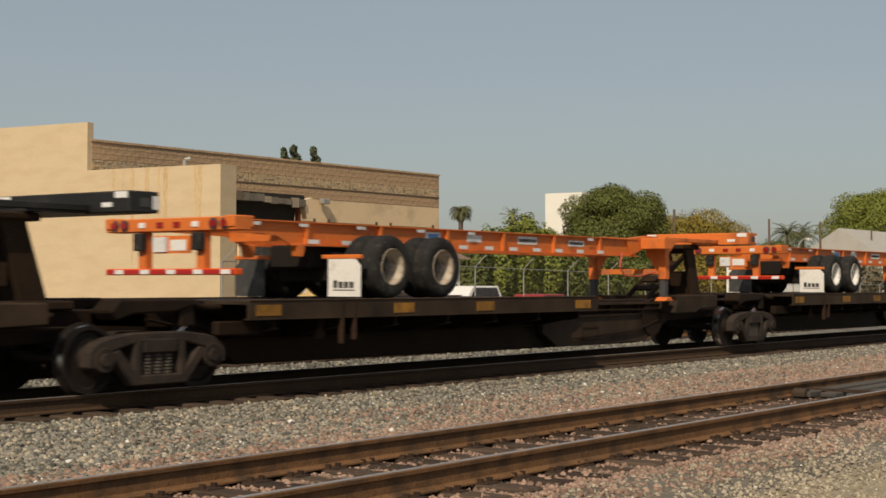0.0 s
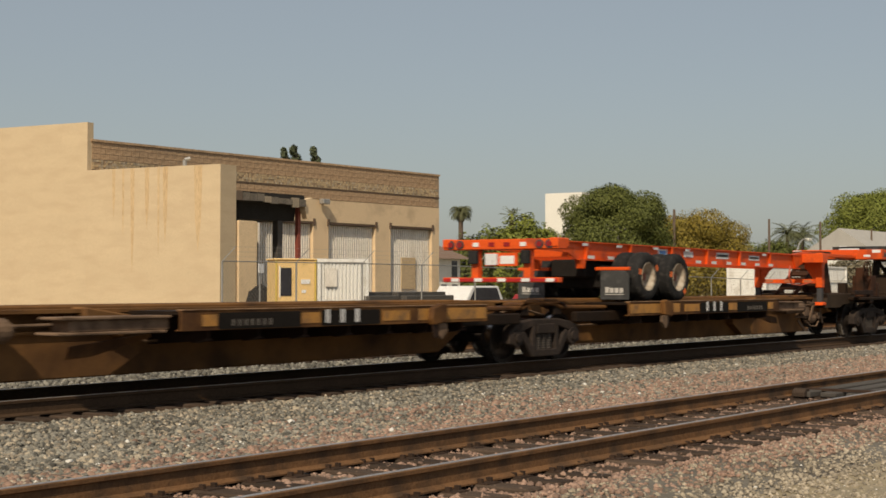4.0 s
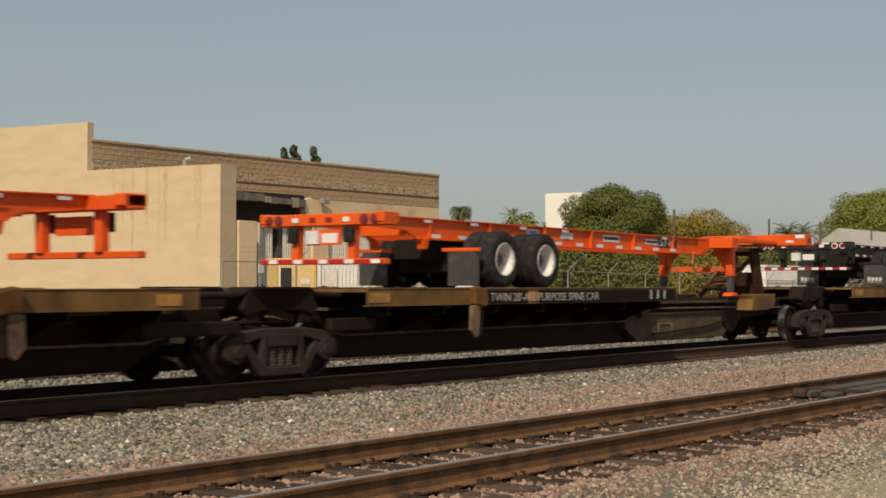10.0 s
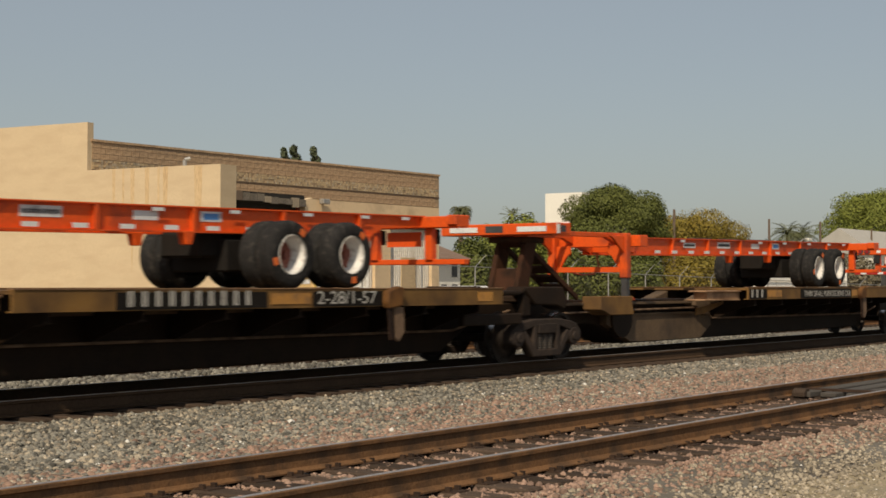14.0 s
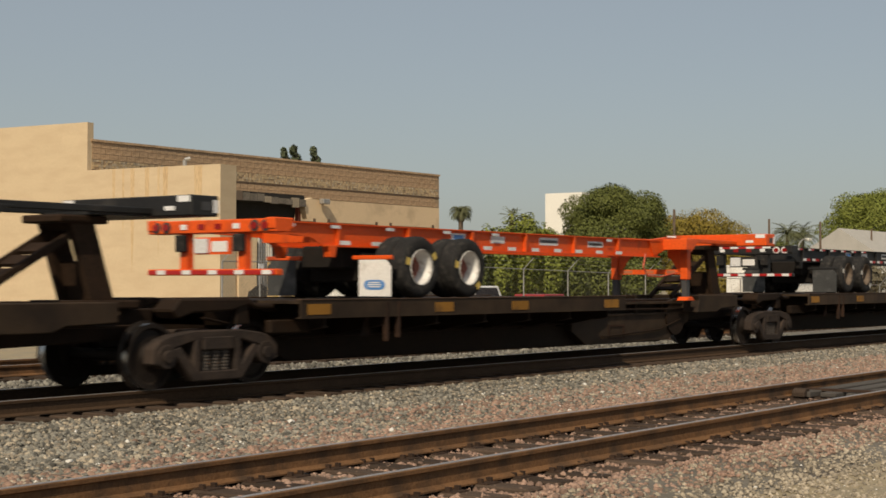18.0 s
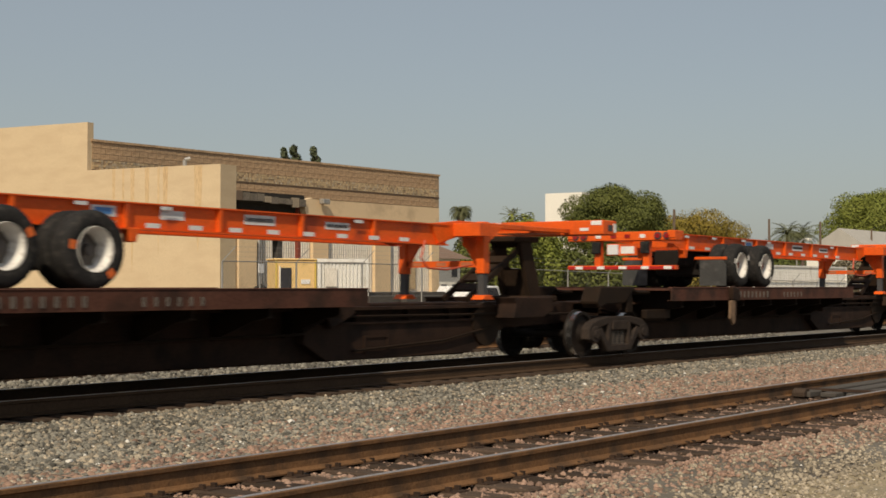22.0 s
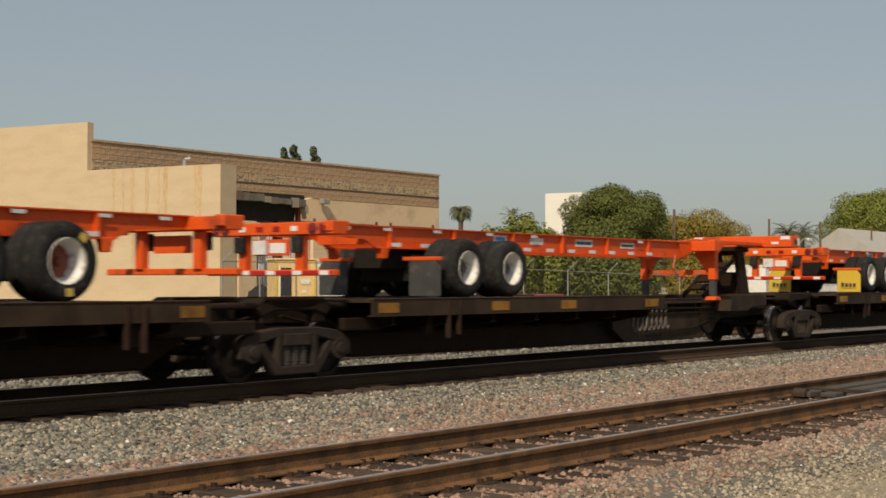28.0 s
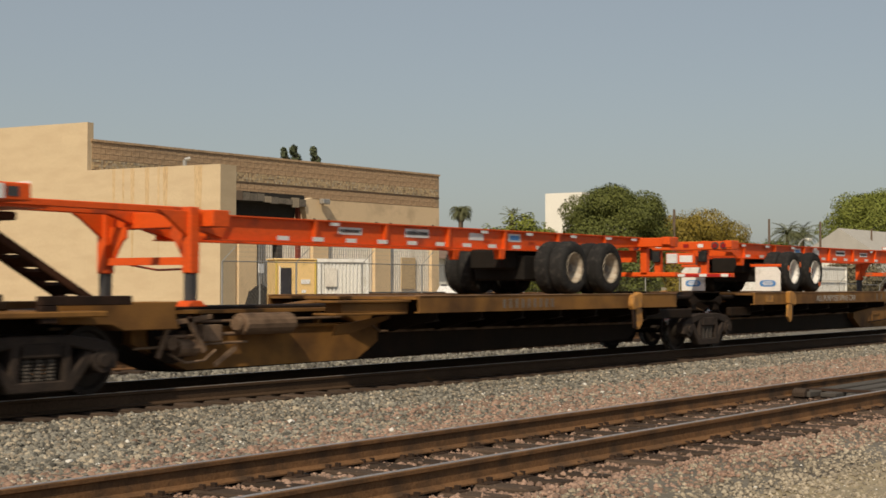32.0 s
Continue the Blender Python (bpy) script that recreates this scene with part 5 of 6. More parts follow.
def chassis(paint, flap, rim, hub, label, tail, legs, nose, patch=None, black=False, face=1):
    global FIT
    FIT = (1, 1, 0.905)
    t = thing("container_chassis", label, "trailer chassis", group="container chassis on the train")
    P = paint
    R, F = tail + 3.66, legs - 8.55      # the frame slides over its axles
    neck = 0.48
    near = -1 if face > 0 else 1         # the side that faces the siding
    N = nose - F                         # front end of the neck
    for s in (-1, 1):
        y = s * 0.48
        f = Form()
        f.prism([(R - 3.45, 1.20), (R - 3.45, 1.02), (-2.3, 0.98), (-2.0, 0.84), (F + 7.95, 0.84), (F + 7.95, 1.20)], "y", y - 0.008, y + 0.008)
        f.box(R - 3.45, F + 7.95, y - 0.065, y + 0.065, 1.195, 1.215)
        f.box(-2.0, F + 7.95, y - 0.065, y + 0.065, 0.835, 0.855)
        beam = part("main_beam", f, P, t)
        for x in (-1.7, 0.0, 1.75, 3.4, 5.05, 6.7):
            part("web_stiffener", Form().box(x - 0.03, x + 0.03, min(y, y + s * 0.062), max(y, y + s * 0.062), 0.86, 1.195), P, beam)
        # reflective tape along the flanges and decals on the web, on the side that faces the siding
        yo = y + s * 0.069
        lo, hi = min(yo, yo + s * 0.003), max(yo, yo + s * 0.003)
        if s == near:
            if black:
                x = -1.75
                while x < F + 7.5:
                    part("reflector", Form().box(x, x + 0.20, lo, hi, 0.868, 0.935), "tape_white", beam)
                    part("red_reflector", Form().box(x + 0.20, x + 0.43, lo, hi, 0.868, 0.935), "tape_red", beam)
                    x += 0.57
                for i in range(9):
                    x = R - 3.2 + 0.72 * i
                    part("flange_tape", Form().box(x, x + 0.16, lo, hi, 1.15, 1.198), "tape_white", beam)
                    part("red_flange_tape", Form().box(x + 0.16, x + 0.34, lo, hi, 1.15, 1.198), "tape_red", beam)
            else:
                for i in range(int((F + 9.2) / 0.75)):
                    x = -1.7 + 0.75 * i
                    part("reflector", Form().box(x, x + 0.24, lo, hi, 0.868, 0.935), "tape_white", beam)
                for x in (-2.9, -1.9, -0.6, 0.9, 2.3, 6.2):
                    part("top_reflector", Form().box(x, x + 0.2, lo, hi, 1.13, 1.18), "decal", beam)
            for x, w, h in ((2.35, 0.42, 0.13), (3.9, 0.62, 0.15), (5.6, 0.55, 0.12), (1.2, 0.40, 0.15)):
                dc = part("decal", Form().box(x, x + w, min(y, y + s * 0.014), max(y, y + s * 0.014), 1.0, 1.0 + h), "decal", beam, "printed white decal")
                if w > 0.5:
                    writing_bars(dc, x + 0.03 if s < 0 else x + w - 0.03, y + s * 0.0145, (1.0 + h * 0.3) * 0.905, int((w - 0.05) / (h * 0.25)), h * 0.4, 0 if s < 0 else 180, "mark_dark", h * 0.25)
            part("blue_badge", Form().box(1.26, 1.54, min(y, y + s * 0.017), max(y, y + s * 0.017), 1.03, 1.12), "mark_blue", dc, "small blue badge")
            if (paint, flap, rim, patch) == ("orange", "black", "rim_white", None):
                part("name_board", Form().box(6.1, 6.95, min(y, y + s * 0.014), max(y, y + s * 0.014), 0.95, 1.17), "mark_dark", beam, "dark painted panel")
                lettering("53 FT", 0.24, beam, (6.17 if s < 0 else 6.88, y + s * 0.018, 0.89), 0 if s < 0 else 180, "decal", width=0.71)
        else:
            # air lines on small clips above the far beam
            for a, e in ((-0.9, 0.7), (1.1, 2.3), (2.6, 3.9)):
                part("air_line", Form().path([(R + a, y, 1.21), (R + a + 0.03, y, 1.27), (R + e - 0.03, y, 1.27), (R + e, y, 1.21)], 0.012, 5), "mark_dark", beam)
        # slider pieces and hangers
        for x in (-1.85, 0.0, 1.85):
            part("spring_hanger", Form().prism([(x - 0.10, 0.86), (x + 0.10, 0.86), (x + 0.05, 0.66), (x - 0.05, 0.66)], "y", y - 0.07, y + 0.07), P, t, bevel=0.01)
        # gooseneck beams
        g = Form().prism([(F + 7.5, 1.215), (F + 8.3, 1.295), (F + N - 0.18, 1.295), (F + N - 0.18, 1.205), (F + 8.8, 1.195), (F + 8.15, 0.98), (F + 7.7, 0.86)], "y", y - 0.05, y + 0.05)
        part("gooseneck_beam", g, P, t, bevel=0.01)
        # landing leg
        yl = s * 0.80
        leg = part("landing_leg", Form().box(F + 8.465, F + 8.635, yl - 0.08, yl + 0.08, 0.34, 1.28), "black_paint" if paint == "amber" and flap == "none" else P, t, bevel=0.012)
        part("inner_leg", Form().box(F + 8.49, F + 8.61, yl - 0.06, yl + 0.06, -0.06, 0.34), "mark_dark" if not black else "black_paint", leg)
        part("foot", Form().prism([(F + 8.37, -0.13), (F + 8.73, -0.13), (F + 8.63, -0.045), (F + 8.47, -0.045)], "y", yl - 0.12, yl + 0.12), P, leg, bevel=0.008)
        part("leg_gusset", Form().prism([(yl, 1.02), (yl, 0.46), (s * 0.70, 0.46), (s * 0.50, 0.80), (s * 0.42, 0.86), (s * 0.42, 1.02)], "x", F + 8.50, F + 8.55), P, leg, bevel=0.006)
        part("neck_gusset", Form().prism([(F + 8.63, 1.22), (F + 9.15, 1.22), (F + 9.0, 1.14), (F + 8.63, 0.86)], "y", yl - 0.03, yl + 0.03), P, leg, bevel=0.006)
        # mud flap
        m, deco = {"trac": ("flap_white", "mark_dark"), "blue": ("flap_white", "mark_blue"), "black": ("flap_black", None), "yellow": ("flap_yellow", "mark_dark"), "none": (None, None), "greybars": ("flap_black", "tape_grey")}[flap]
        if s != near and (flap == "trac" or (flap, patch) == ("blue", "tape_yellow")):
            m, deco = "flap_black", None     # far flap plain dark grey, near one white
        if m:
            part("flap_arm", Form().box(-1.36, -1.28, min(s * 0.5, s * 1.22), max(s * 0.5, s * 1.22), 0.63, 0.70), P, t, bevel=0.01)
            fl = part("mud_flap", Form().prism([(s * 1.22, 0.03), (s * 0.62, 0.03), (s * 0.62, 0.64), (s * 1.12, 0.64), (s * 1.22, 0.52)], "x", -1.35, -1.33), m, t, "hanging rubber mud flap", bevel=0.004)
            if deco == "mark_blue":
                part("emblem", Form().prism([(s * 0.92 + 0.22 * math.cos(a) * (1 if abs(math.cos(a)) < 0.8 else 0.9), 0.22 + 0.10 * max(-0.8, min(0.8, math.sin(a)))) for a in [2 * math.pi * i / 16 for i in range(16)]], "x", -1.354, -1.351), deco, fl, "blue badge")
                f = Form()
                for zz, ww in ((0.25, 0.11), (0.215, 0.13), (0.18, 0.11)):
                    f.box(-1.357, -1.3545, s * 0.92 - ww, s * 0.92 + ww, zz, zz + 0.018)
                part("emblem_marking", f, "flap_white", fl)
            elif deco:
                f = Form()
                for i in range(4):
                    yy = s * 0.92 - 0.18 + 0.1 * i
                    f.box(-1.355, -1.351, yy, yy + 0.075, 0.17, 0.17 + (0.10 if i != 3 else 0.12))
                f.box(-1.355, -1.351, s * 0.92 - 0.2, s * 0.92 + 0.2, 0.13, 0.145)
                part("emblem_marking", f, deco, fl)
    # Added solid block closes the view between the wheels as black shade.
    part("suspension_box", Form().box(-1.15, 1.15, -0.52, 0.52, 0.26, 0.76).box(-1.5, 1.5, -0.38, 0.38, 0.48, 0.86), "suspension", t, "black block for the shade around the suspension subframe", bevel=0.03)
    # crossmembers
    for x in (-2.2, 2.4, F + 7.6):
        part("crossmember", Form().box(x - 0.05, x + 0.05, -0.47, 0.47, 0.9, 1.12), P, t)
    # rear bolster, posts, bumper bar
    rear = part("rear_bolster", Form().box(R - 3.66, R - 3.36, -1.22, 1.22, 1.0, 1.20), P, t, bevel=0.012)
    for s in (-1, 1):
        for yy in (0.84, 1.04):
            lens = part("tail_lamp", Form().rod((R - 3.692, s * yy, 1.10), (R - 3.655, s * yy, 1.10), 0.055, 14), "lamp_red", rear, "round red tail lamp")
            part("lamp_ring", Form().rod((R - 3.676, s * yy, 1.10), (R - 3.654, s * yy, 1.10), 0.084, 16), "tape_white" if black else "mark_dark", lens)
        part("corner_lock", Form().box(R - 3.68, R - 3.30, s * 1.13 - 0.09, s * 1.13 + 0.09, 1.04, 1.215), P, rear, bevel=0.015)
        part("rear_post", Form().box(R - 3.62, R - 3.48, s * 0.55 - 0.07, s * 0.55 + 0.07, 0.44, 1.0), P, rear, bevel=0.01)
        part("dock_bumper", Form().box(R - 3.70, R - 3.62, s * 0.55 - 0.09, s * 0.55 + 0.09, 0.72, 0.98), "tyre", rear, bevel=0.01)
    for yy in (-0.5, -0.16, 0.16, 0.5):
        part("marker_lamp", Form().box(R - 3.672, R - 3.658, yy - 0.06, yy + 0.06, 1.06, 1.14), "tape_white" if abs(yy) > 0.3 else "lamp_red", rear)
    if black:
        for i in range(7):
            yy = -0.70 + 0.2 * i
            part("bolster_tape", Form().box(R - 3.668, R - 3.659, yy, yy + 0.2, 1.148, 1.196), "tape_red" if i % 2 else "tape_white", rear)
    part("plate_board", Form().box(R - 3.60, R - 3.57, -0.34, 0.34, 0.68, 0.94), P if not black else "black_paint", rear)
    part("plate_marking", Form().box(R - 3.606, R - 3.601, -0.28, 0.02, 0.72, 0.88), "tape_white", rear)
    part("document_box", Form().box(R - 3.66, R - 3.6, 0.06, 0.3, 0.70, 0.92), "decal", rear)
    up = 0.07 if black else 0.0
    bump = part("bumper_bar", Form().box(R - 3.66, R - 3.52, -1.22, 1.22, 0.36 + up, 0.455 + up), "red_orange" if not black else "black_paint", t, bevel=0.01)
    part("bumper_strip", Form().box(R - 3.664, R - 3.660, -1.2, 1.2, 0.378 + up, 0.437 + up), "tape_red", bump)
    for i in range(7 if black else 5):
        yy = -1.14 + i * (0.36 if black else 0.5)
        part("bumper_tape", Form().box(R - 3.668, R - 3.662, yy, yy + 0.17, 0.375 + up, 0.44 + up), "tape_white", bump)
    # gooseneck front
    fr = part("front_bolster", Form().box(F + N - neck, F + N, -1.22, 1.22, 1.17 if face > 0 else 1.20, 1.46 if face > 0 else 1.42), P, t, bevel=0.015)
    # The openings are flat dark patches that paint the shade inside the holes.
    part("front_opening", Form().box(F + N - 0.005, F + N + 0.006, -0.25, 0.12, 1.25, 1.38), "mark_dark", fr)
    for s in (-1, 1):
        part("side_opening", Form().box(F + N - 0.02 - 0.6 * neck, F + N - 0.02 - 0.25 * neck, s * 1.222 - 0.004, s * 1.222 + 0.004, 1.25, 1.37), "mark_dark", fr)
        part("corner_label", Form().box(F + N - 0.22 * neck, F + N - 0.01, s * 1.224 - 0.004, s * 1.224 + 0.004, 1.22, 1.40), "tape_white", fr)
        part("rear_label", Form().box(F + N - 0.005 - neck, F + N - 0.001 - neck, s * 1.08 - 0.11, s * 1.08 + 0.11, 1.365, 1.45), "tape_white", fr)
        part("front_tape", Form().box(F + N + 0.005, F + N + 0.01, s * 0.72 - 0.3, s * 0.72 + 0.3, 1.26, 1.36), "decal", fr)
    part("notice_label", Form().box(F + N - 0.005 - neck, F + N - 0.001 - neck, -0.92, -0.74, 1.25, 1.31), "tape_white", fr)
    part("kingpin_plate", Form().box(F + 10.6, F + 11.5, -0.5, 0.5, 1.17, 1.21), P, t)
    part("leg_bolster", Form().box(F + 8.1, F + 8.4, -1.05, 1.05, 1.0, 1.24), P, t, bevel=0.01)
    tie = part("leg_tie", Form().box(F + 8.50, F + 8.60, -0.72, 0.72, 0.46, 0.57), P, t)
    for yy in (-0.6, -0.1, 0.4):
        part("tie_tape", Form().box(F + 8.497, F + 8.499, yy, yy + 0.2, 0.48, 0.55), "dull_orange" if not black else "tape_white", tie)
    part("air_hose", Form().path([(F + 7.3, -0.55, 0.9), (F + 7.15, -0.58, 0.6), (F + 7.3, -0.6, 0.42), (F + 7.8, -0.6, 0.40), (F + 8.4, -0.7, 0.50)], 0.018, 6), "hose_red" if not black else "galv", t)
    # axles and wheels
    for ax in (-0.63, 0.63):
        part("axle", Form().rod((ax, -0.95, 0.51), (ax, 0.95, 0.51), 0.065, 12), "hub", t)
        for s in (-1, 1):
            for yy in (1.07, 0.76):
                wh = part("tyre", TYRE, None, t, at=(ax, s * (yy + 0.04), 0.464))
                if s > 0:
                    wh.rotation_euler = (0, 0, math.pi)
                if yy > 1:
                    part("rim", RIM[rim], None, wh, "deep-dished wheel rim")
                    part("hub", HUBM[hub], None, wh)
                    if patch:
                        for k in range(2):
                            pc = part("tape_patch", PATCH[patch], None, wh, "strip of coloured tape")
                            pc.rotation_euler = (0, (ax * 3 + s + k * 2.4) % 6.28, 0)
    FIT = (1, 1, 1)
    return t

# ---------- the train: what runs where ----------
def way(t):
    """Metres that the train has gone since the clip's start; it gains a little speed."""
    return 15.763 * t + 0.02204 * t * t

LABEL = {"orange": "bright orange", "red_orange": "red-orange", "amber": "amber orange", "dull_orange": "faded dull orange", "black_paint": "black"}
# rear bogie, front bogie, facing (+1: front leads), platform family, chassis (axles, then its tail, legs and nose from there), (paint, flap, rim, hub, patch), end unit
CONSIST = [
    (30.33, 47.8, 1, "old", (35.31, -3.8, 8.8, 12.35), ("amber", "trac", "rim_white", "hub", None), 0),
    (12.8, 30.33, 1, "old", (17.85, -3.9, 8.76, 12.3), ("amber", "trac", "rim_tan", "hub", None), 0),
    (-4.75, 12.8, 1, "old", (0.43, -4.34, 8.82, 12.2), ("black_paint", "black", "rim_dark", "hub", None), 0),
    (-4.75, -22.1, -1, "old", (-9.69, -3.2, 9.35, 12.9), ("black_paint", "none", "rim_tan", "hub_red", "tape_orange"), 1),
    (-41.7, -25.95, 1, "short", (-37.66, -3.85, 9.05, 12.67), ("red_orange", "greybars", "rim_tan", "hub_red", "tape_orange"), 1),
    (-41.7, -57.45, -1, "short", None, None, 0),
    (-57.45, -72.9, -1, "short", (-60.45, -3.4, 9.65, 12.7), ("amber", "none", "rim_white", "hub", "tape_orange"), 0),
    (-72.9, -88.95, -1, "short", None, None, 0),
    (-88.95, -104.3, -1, "short", (-92.35, -3.1, 9.55, 12.95), ("black_paint", "none", "rim_white", "hub", "tape_grey"), 1),
    (-126.0, -108.2, 1, "spine3", (-120.21, -3.97, 9.0, 12.55), ("black_paint", "greybars", "rim_tan", "hub", "tape_orange"), 1),
    (-144.8, -126.0, 1, "spine3", (-139.01, -3.77, 8.87, 12.5), ("orange", "black", "rim_white", "hub", None), 0),
    (-144.8, -162.5, -1, "spine3", (-150.88, -3.48, 9.15, 12.6), ("red_orange", "none", "rim_white", "hub_red", "tape_grey"), 1),
    (-184.45, -166.75, 1, "spine3", (-178.83, -3.6, 9.08, 12.53), ("red_orange", "trac", "rim_white", "hub", "tape_yellow"), 1),
    (-184.45, -203.25, -1, "spine3", (-190.75, -3.49, 9.22, 12.4), ("red_orange", "none", "rim_white", "hub_red", "tape_orange"), 0),
    (-203.25, -221.2, -1, "spine3", (-209.34, -3.56, 9.2, 12.5), ("red_orange", "none", "rim_white", "hub_red", "tape_orange"), 1),
    (-242.0, -225.1, 1, "old", (-237.15, -3.75, 9.0, 12.5), ("orange", "blue", "rim_white", "hub", None), 1),
    (-259.63, -242.0, 1, "old", (-254.76, -4.04, 8.93, 12.42), ("black_paint", "black", "rim_dark", "hub", "tape_grey"), 0),
    (-277.08, -259.63, 1, "old", (-272.32, -3.83, 9.0, 12.55), ("red_orange", "blue", "rim_white", "hub_red", "tape_yellow"), 0),
    (-294.58, -277.08, 1, "old", (-289.52, -4.27, 8.83, 12.3), ("black_paint", "black", "rim_tan", "hub", "tape_grey"), 0),
    (-294.58, -311.4, -1, "old", (-298.81, -3.29, 9.78, 13.25), ("dull_orange", "none", "rim_tan", "hub", None), 1),
    (-333.16, -315.3, 1, "red3", (-327.53, -3.65, 9.08, 12.82), ("orange", "black", "rim_white", "hub_red", "tape_grey"), 1),
    (-351.96, -333.16, 1, "red3", (-346.47, -3.89, 9.22, 12.93), ("orange", "black", "rim_white", "hub", "tape_orange"), 0),
    (-351.96, -369.65, -1, "red3", (-358.1, -3.6, 9.2, 12.5), ("red_orange", "none", "rim_white", "hub_red", "tape_grey"), 1),
    (-390.68, -374.0, 1, "old", (-386.12, -3.78, 9.05, 12.65), ("red_orange", "blue", "rim_white", "hub", "tape_orange"), 1),
    (-408.15, -390.68, 1, "old", (-403.6, -3.8, 8.97, 12.52), ("orange", "black", "rim_tan", "hub", None), 0),
    (-425.63, -408.15, 1, "old", (-420.9, -3.8, 9.0, 12.55), ("orange", "yellow", "rim_white", "hub", None), 0),
    (-443.32, -425.63, 1, "old", (-438.85, -3.89, 9.05, 12.7), ("red_orange", "black", "rim_white", "hub", None), 0),
    (-443.32, -460.2, -1, "old", (-448.07, -3.53, 9.33, 12.8), ("red_orange", "none", "rim_white", "hub_red", "tape_yellow"), 1),
    (-481.43, -464.25, 1, "ochre", (-476.45, -3.87, 9.0, 12.62), ("amber", "black", "rim_dark", "hub", "tape_orange"), 1),
    (-498.95, -481.43, 1, "ochre", (-494.24, -3.88, 9.08, 12.64), ("red_orange", "blue", "rim_white", "hub_red", "tape_orange"), 0),
    (-498.95, -516.0, -1, "ochre", (-503.95, -3.36, 9.46, 12.8), ("red_orange", "none", "rim_tan", "hub", None), 1),
]
GX = 10.49          # where the scrawl begins on its sill
MOVING = []        # thing, place along the train at 0 s, height, pitch, facing
bogies = []
made = {}
KIND = {"old": "dark rusty brown", "spine3": "dirty yellow-edged brown", "red3": "red-brown", "ochre": "ochre yellow", "short": "grimy yellow"}
first_bogie = bogie()
for u in sorted({q for row in CONSIST for q in row[:2]}, reverse=True):
    b = first_bogie if not bogies else copy_thing(first_bogie, pose(0, 0, 0))
    bogies.append(b)
    MOVING.append((b, u, 0.0, 0.0, 1))
for rear, front, face, fam, place, look_of, end in CONSIST:
    key = (fam, end, place is None, face)
    if key in made:
        pf = copy_thing(made[key], pose(0, 0, 0))
    else:
        pf = made[key] = platform(fam, "%s articulated spine car platform with %s" % (KIND[fam], "its hitch folded" if place is None else "a raised hitch"), bool(end), place is None, face)
    MOVING.append((pf, rear, 0.0, 0.0, face))
    if place is None:
        continue
    place, tail, legs, nose = place
    if place == -438.85:                     # this unit carries a pale scrawl on its sill
        f = Form()
        f.path([(GX - 0.05 + 0.0165 * i + 0.05 * math.sin(i * 0.52 + 1.0), -0.530, 0.54 + 0.0016 * i + (0.15 + 0.0012 * i) * math.sin(i * 0.52)) for i in range(96)], 0.015, 4)
        part("graffiti", f, "letter_faded", pf, "pale looping scrawl")
    key = (*look_of, face, tail, legs, nose)
    paint, flap, rim, hub, patch = look_of
    if key in made:
        ch = copy_thing(made[key], pose(0, 0, 0))
    else:
        lab = "%s container chassis, %s, on a rail car" % (LABEL[paint], {"trac": "one white and one dark mud flap", "blue": "white badged mud flaps", "black": "black mud flaps", "yellow": "yellow mud flaps", "none": "dished wheels", "greybars": "grey mud flaps"}[flap])
        ch = made[key] = chassis(paint, flap, rim, hub, lab, tail, legs, nose, patch, paint == "black_paint", face)
    if place == -120.21:                     # a yellow cover sits on the corner of this neck
        part("corner_cover", Form().box(nose - 0.16, nose + 0.03, -1.25, -0.98, 1.10, 1.345), "flap_yellow", ch, "yellow plastic corner cover", bevel=0.02)
    zd = FAMILY[fam][4] * 0.915 + 0.012
    MOVING.append((ch, place, zd, 0.4 if fam == "short" else 0.45 if fam in ("spine3", "red3") and face > 0 else 0.75 if fam == "spine3" else 0.0, face))

def motions():
    times = [2.0 * i for i in range(17)]
    for ob, u, z, pitch, face in MOVING:
        walk(ob, [(t, pose(u + way(t), TRAIN_Y, z, 0, pitch, 0 if face > 0 else 180)) for t in times])
    steps = [i / FPS for i in range(int(32 * FPS) + 1)]
    axle = {}
    for b in bogies:
        for w in [c for c in b.children if c.name.startswith("wheelset")]:
            x = round(w.location.x, 2)
            if x not in axle:
                walk(w, [(t, pose(x, 0, 0.42, 0, math.degrees(way(t) / 0.42) % 360, 0)) for t in steps])
                axle[x] = w.animation_data
            else:
                w.rotation_mode = "QUATERNION"
                keys = w.animation_data_create()
                keys.action = axle[x].action
                keys.action_slot = axle[x].action_slot

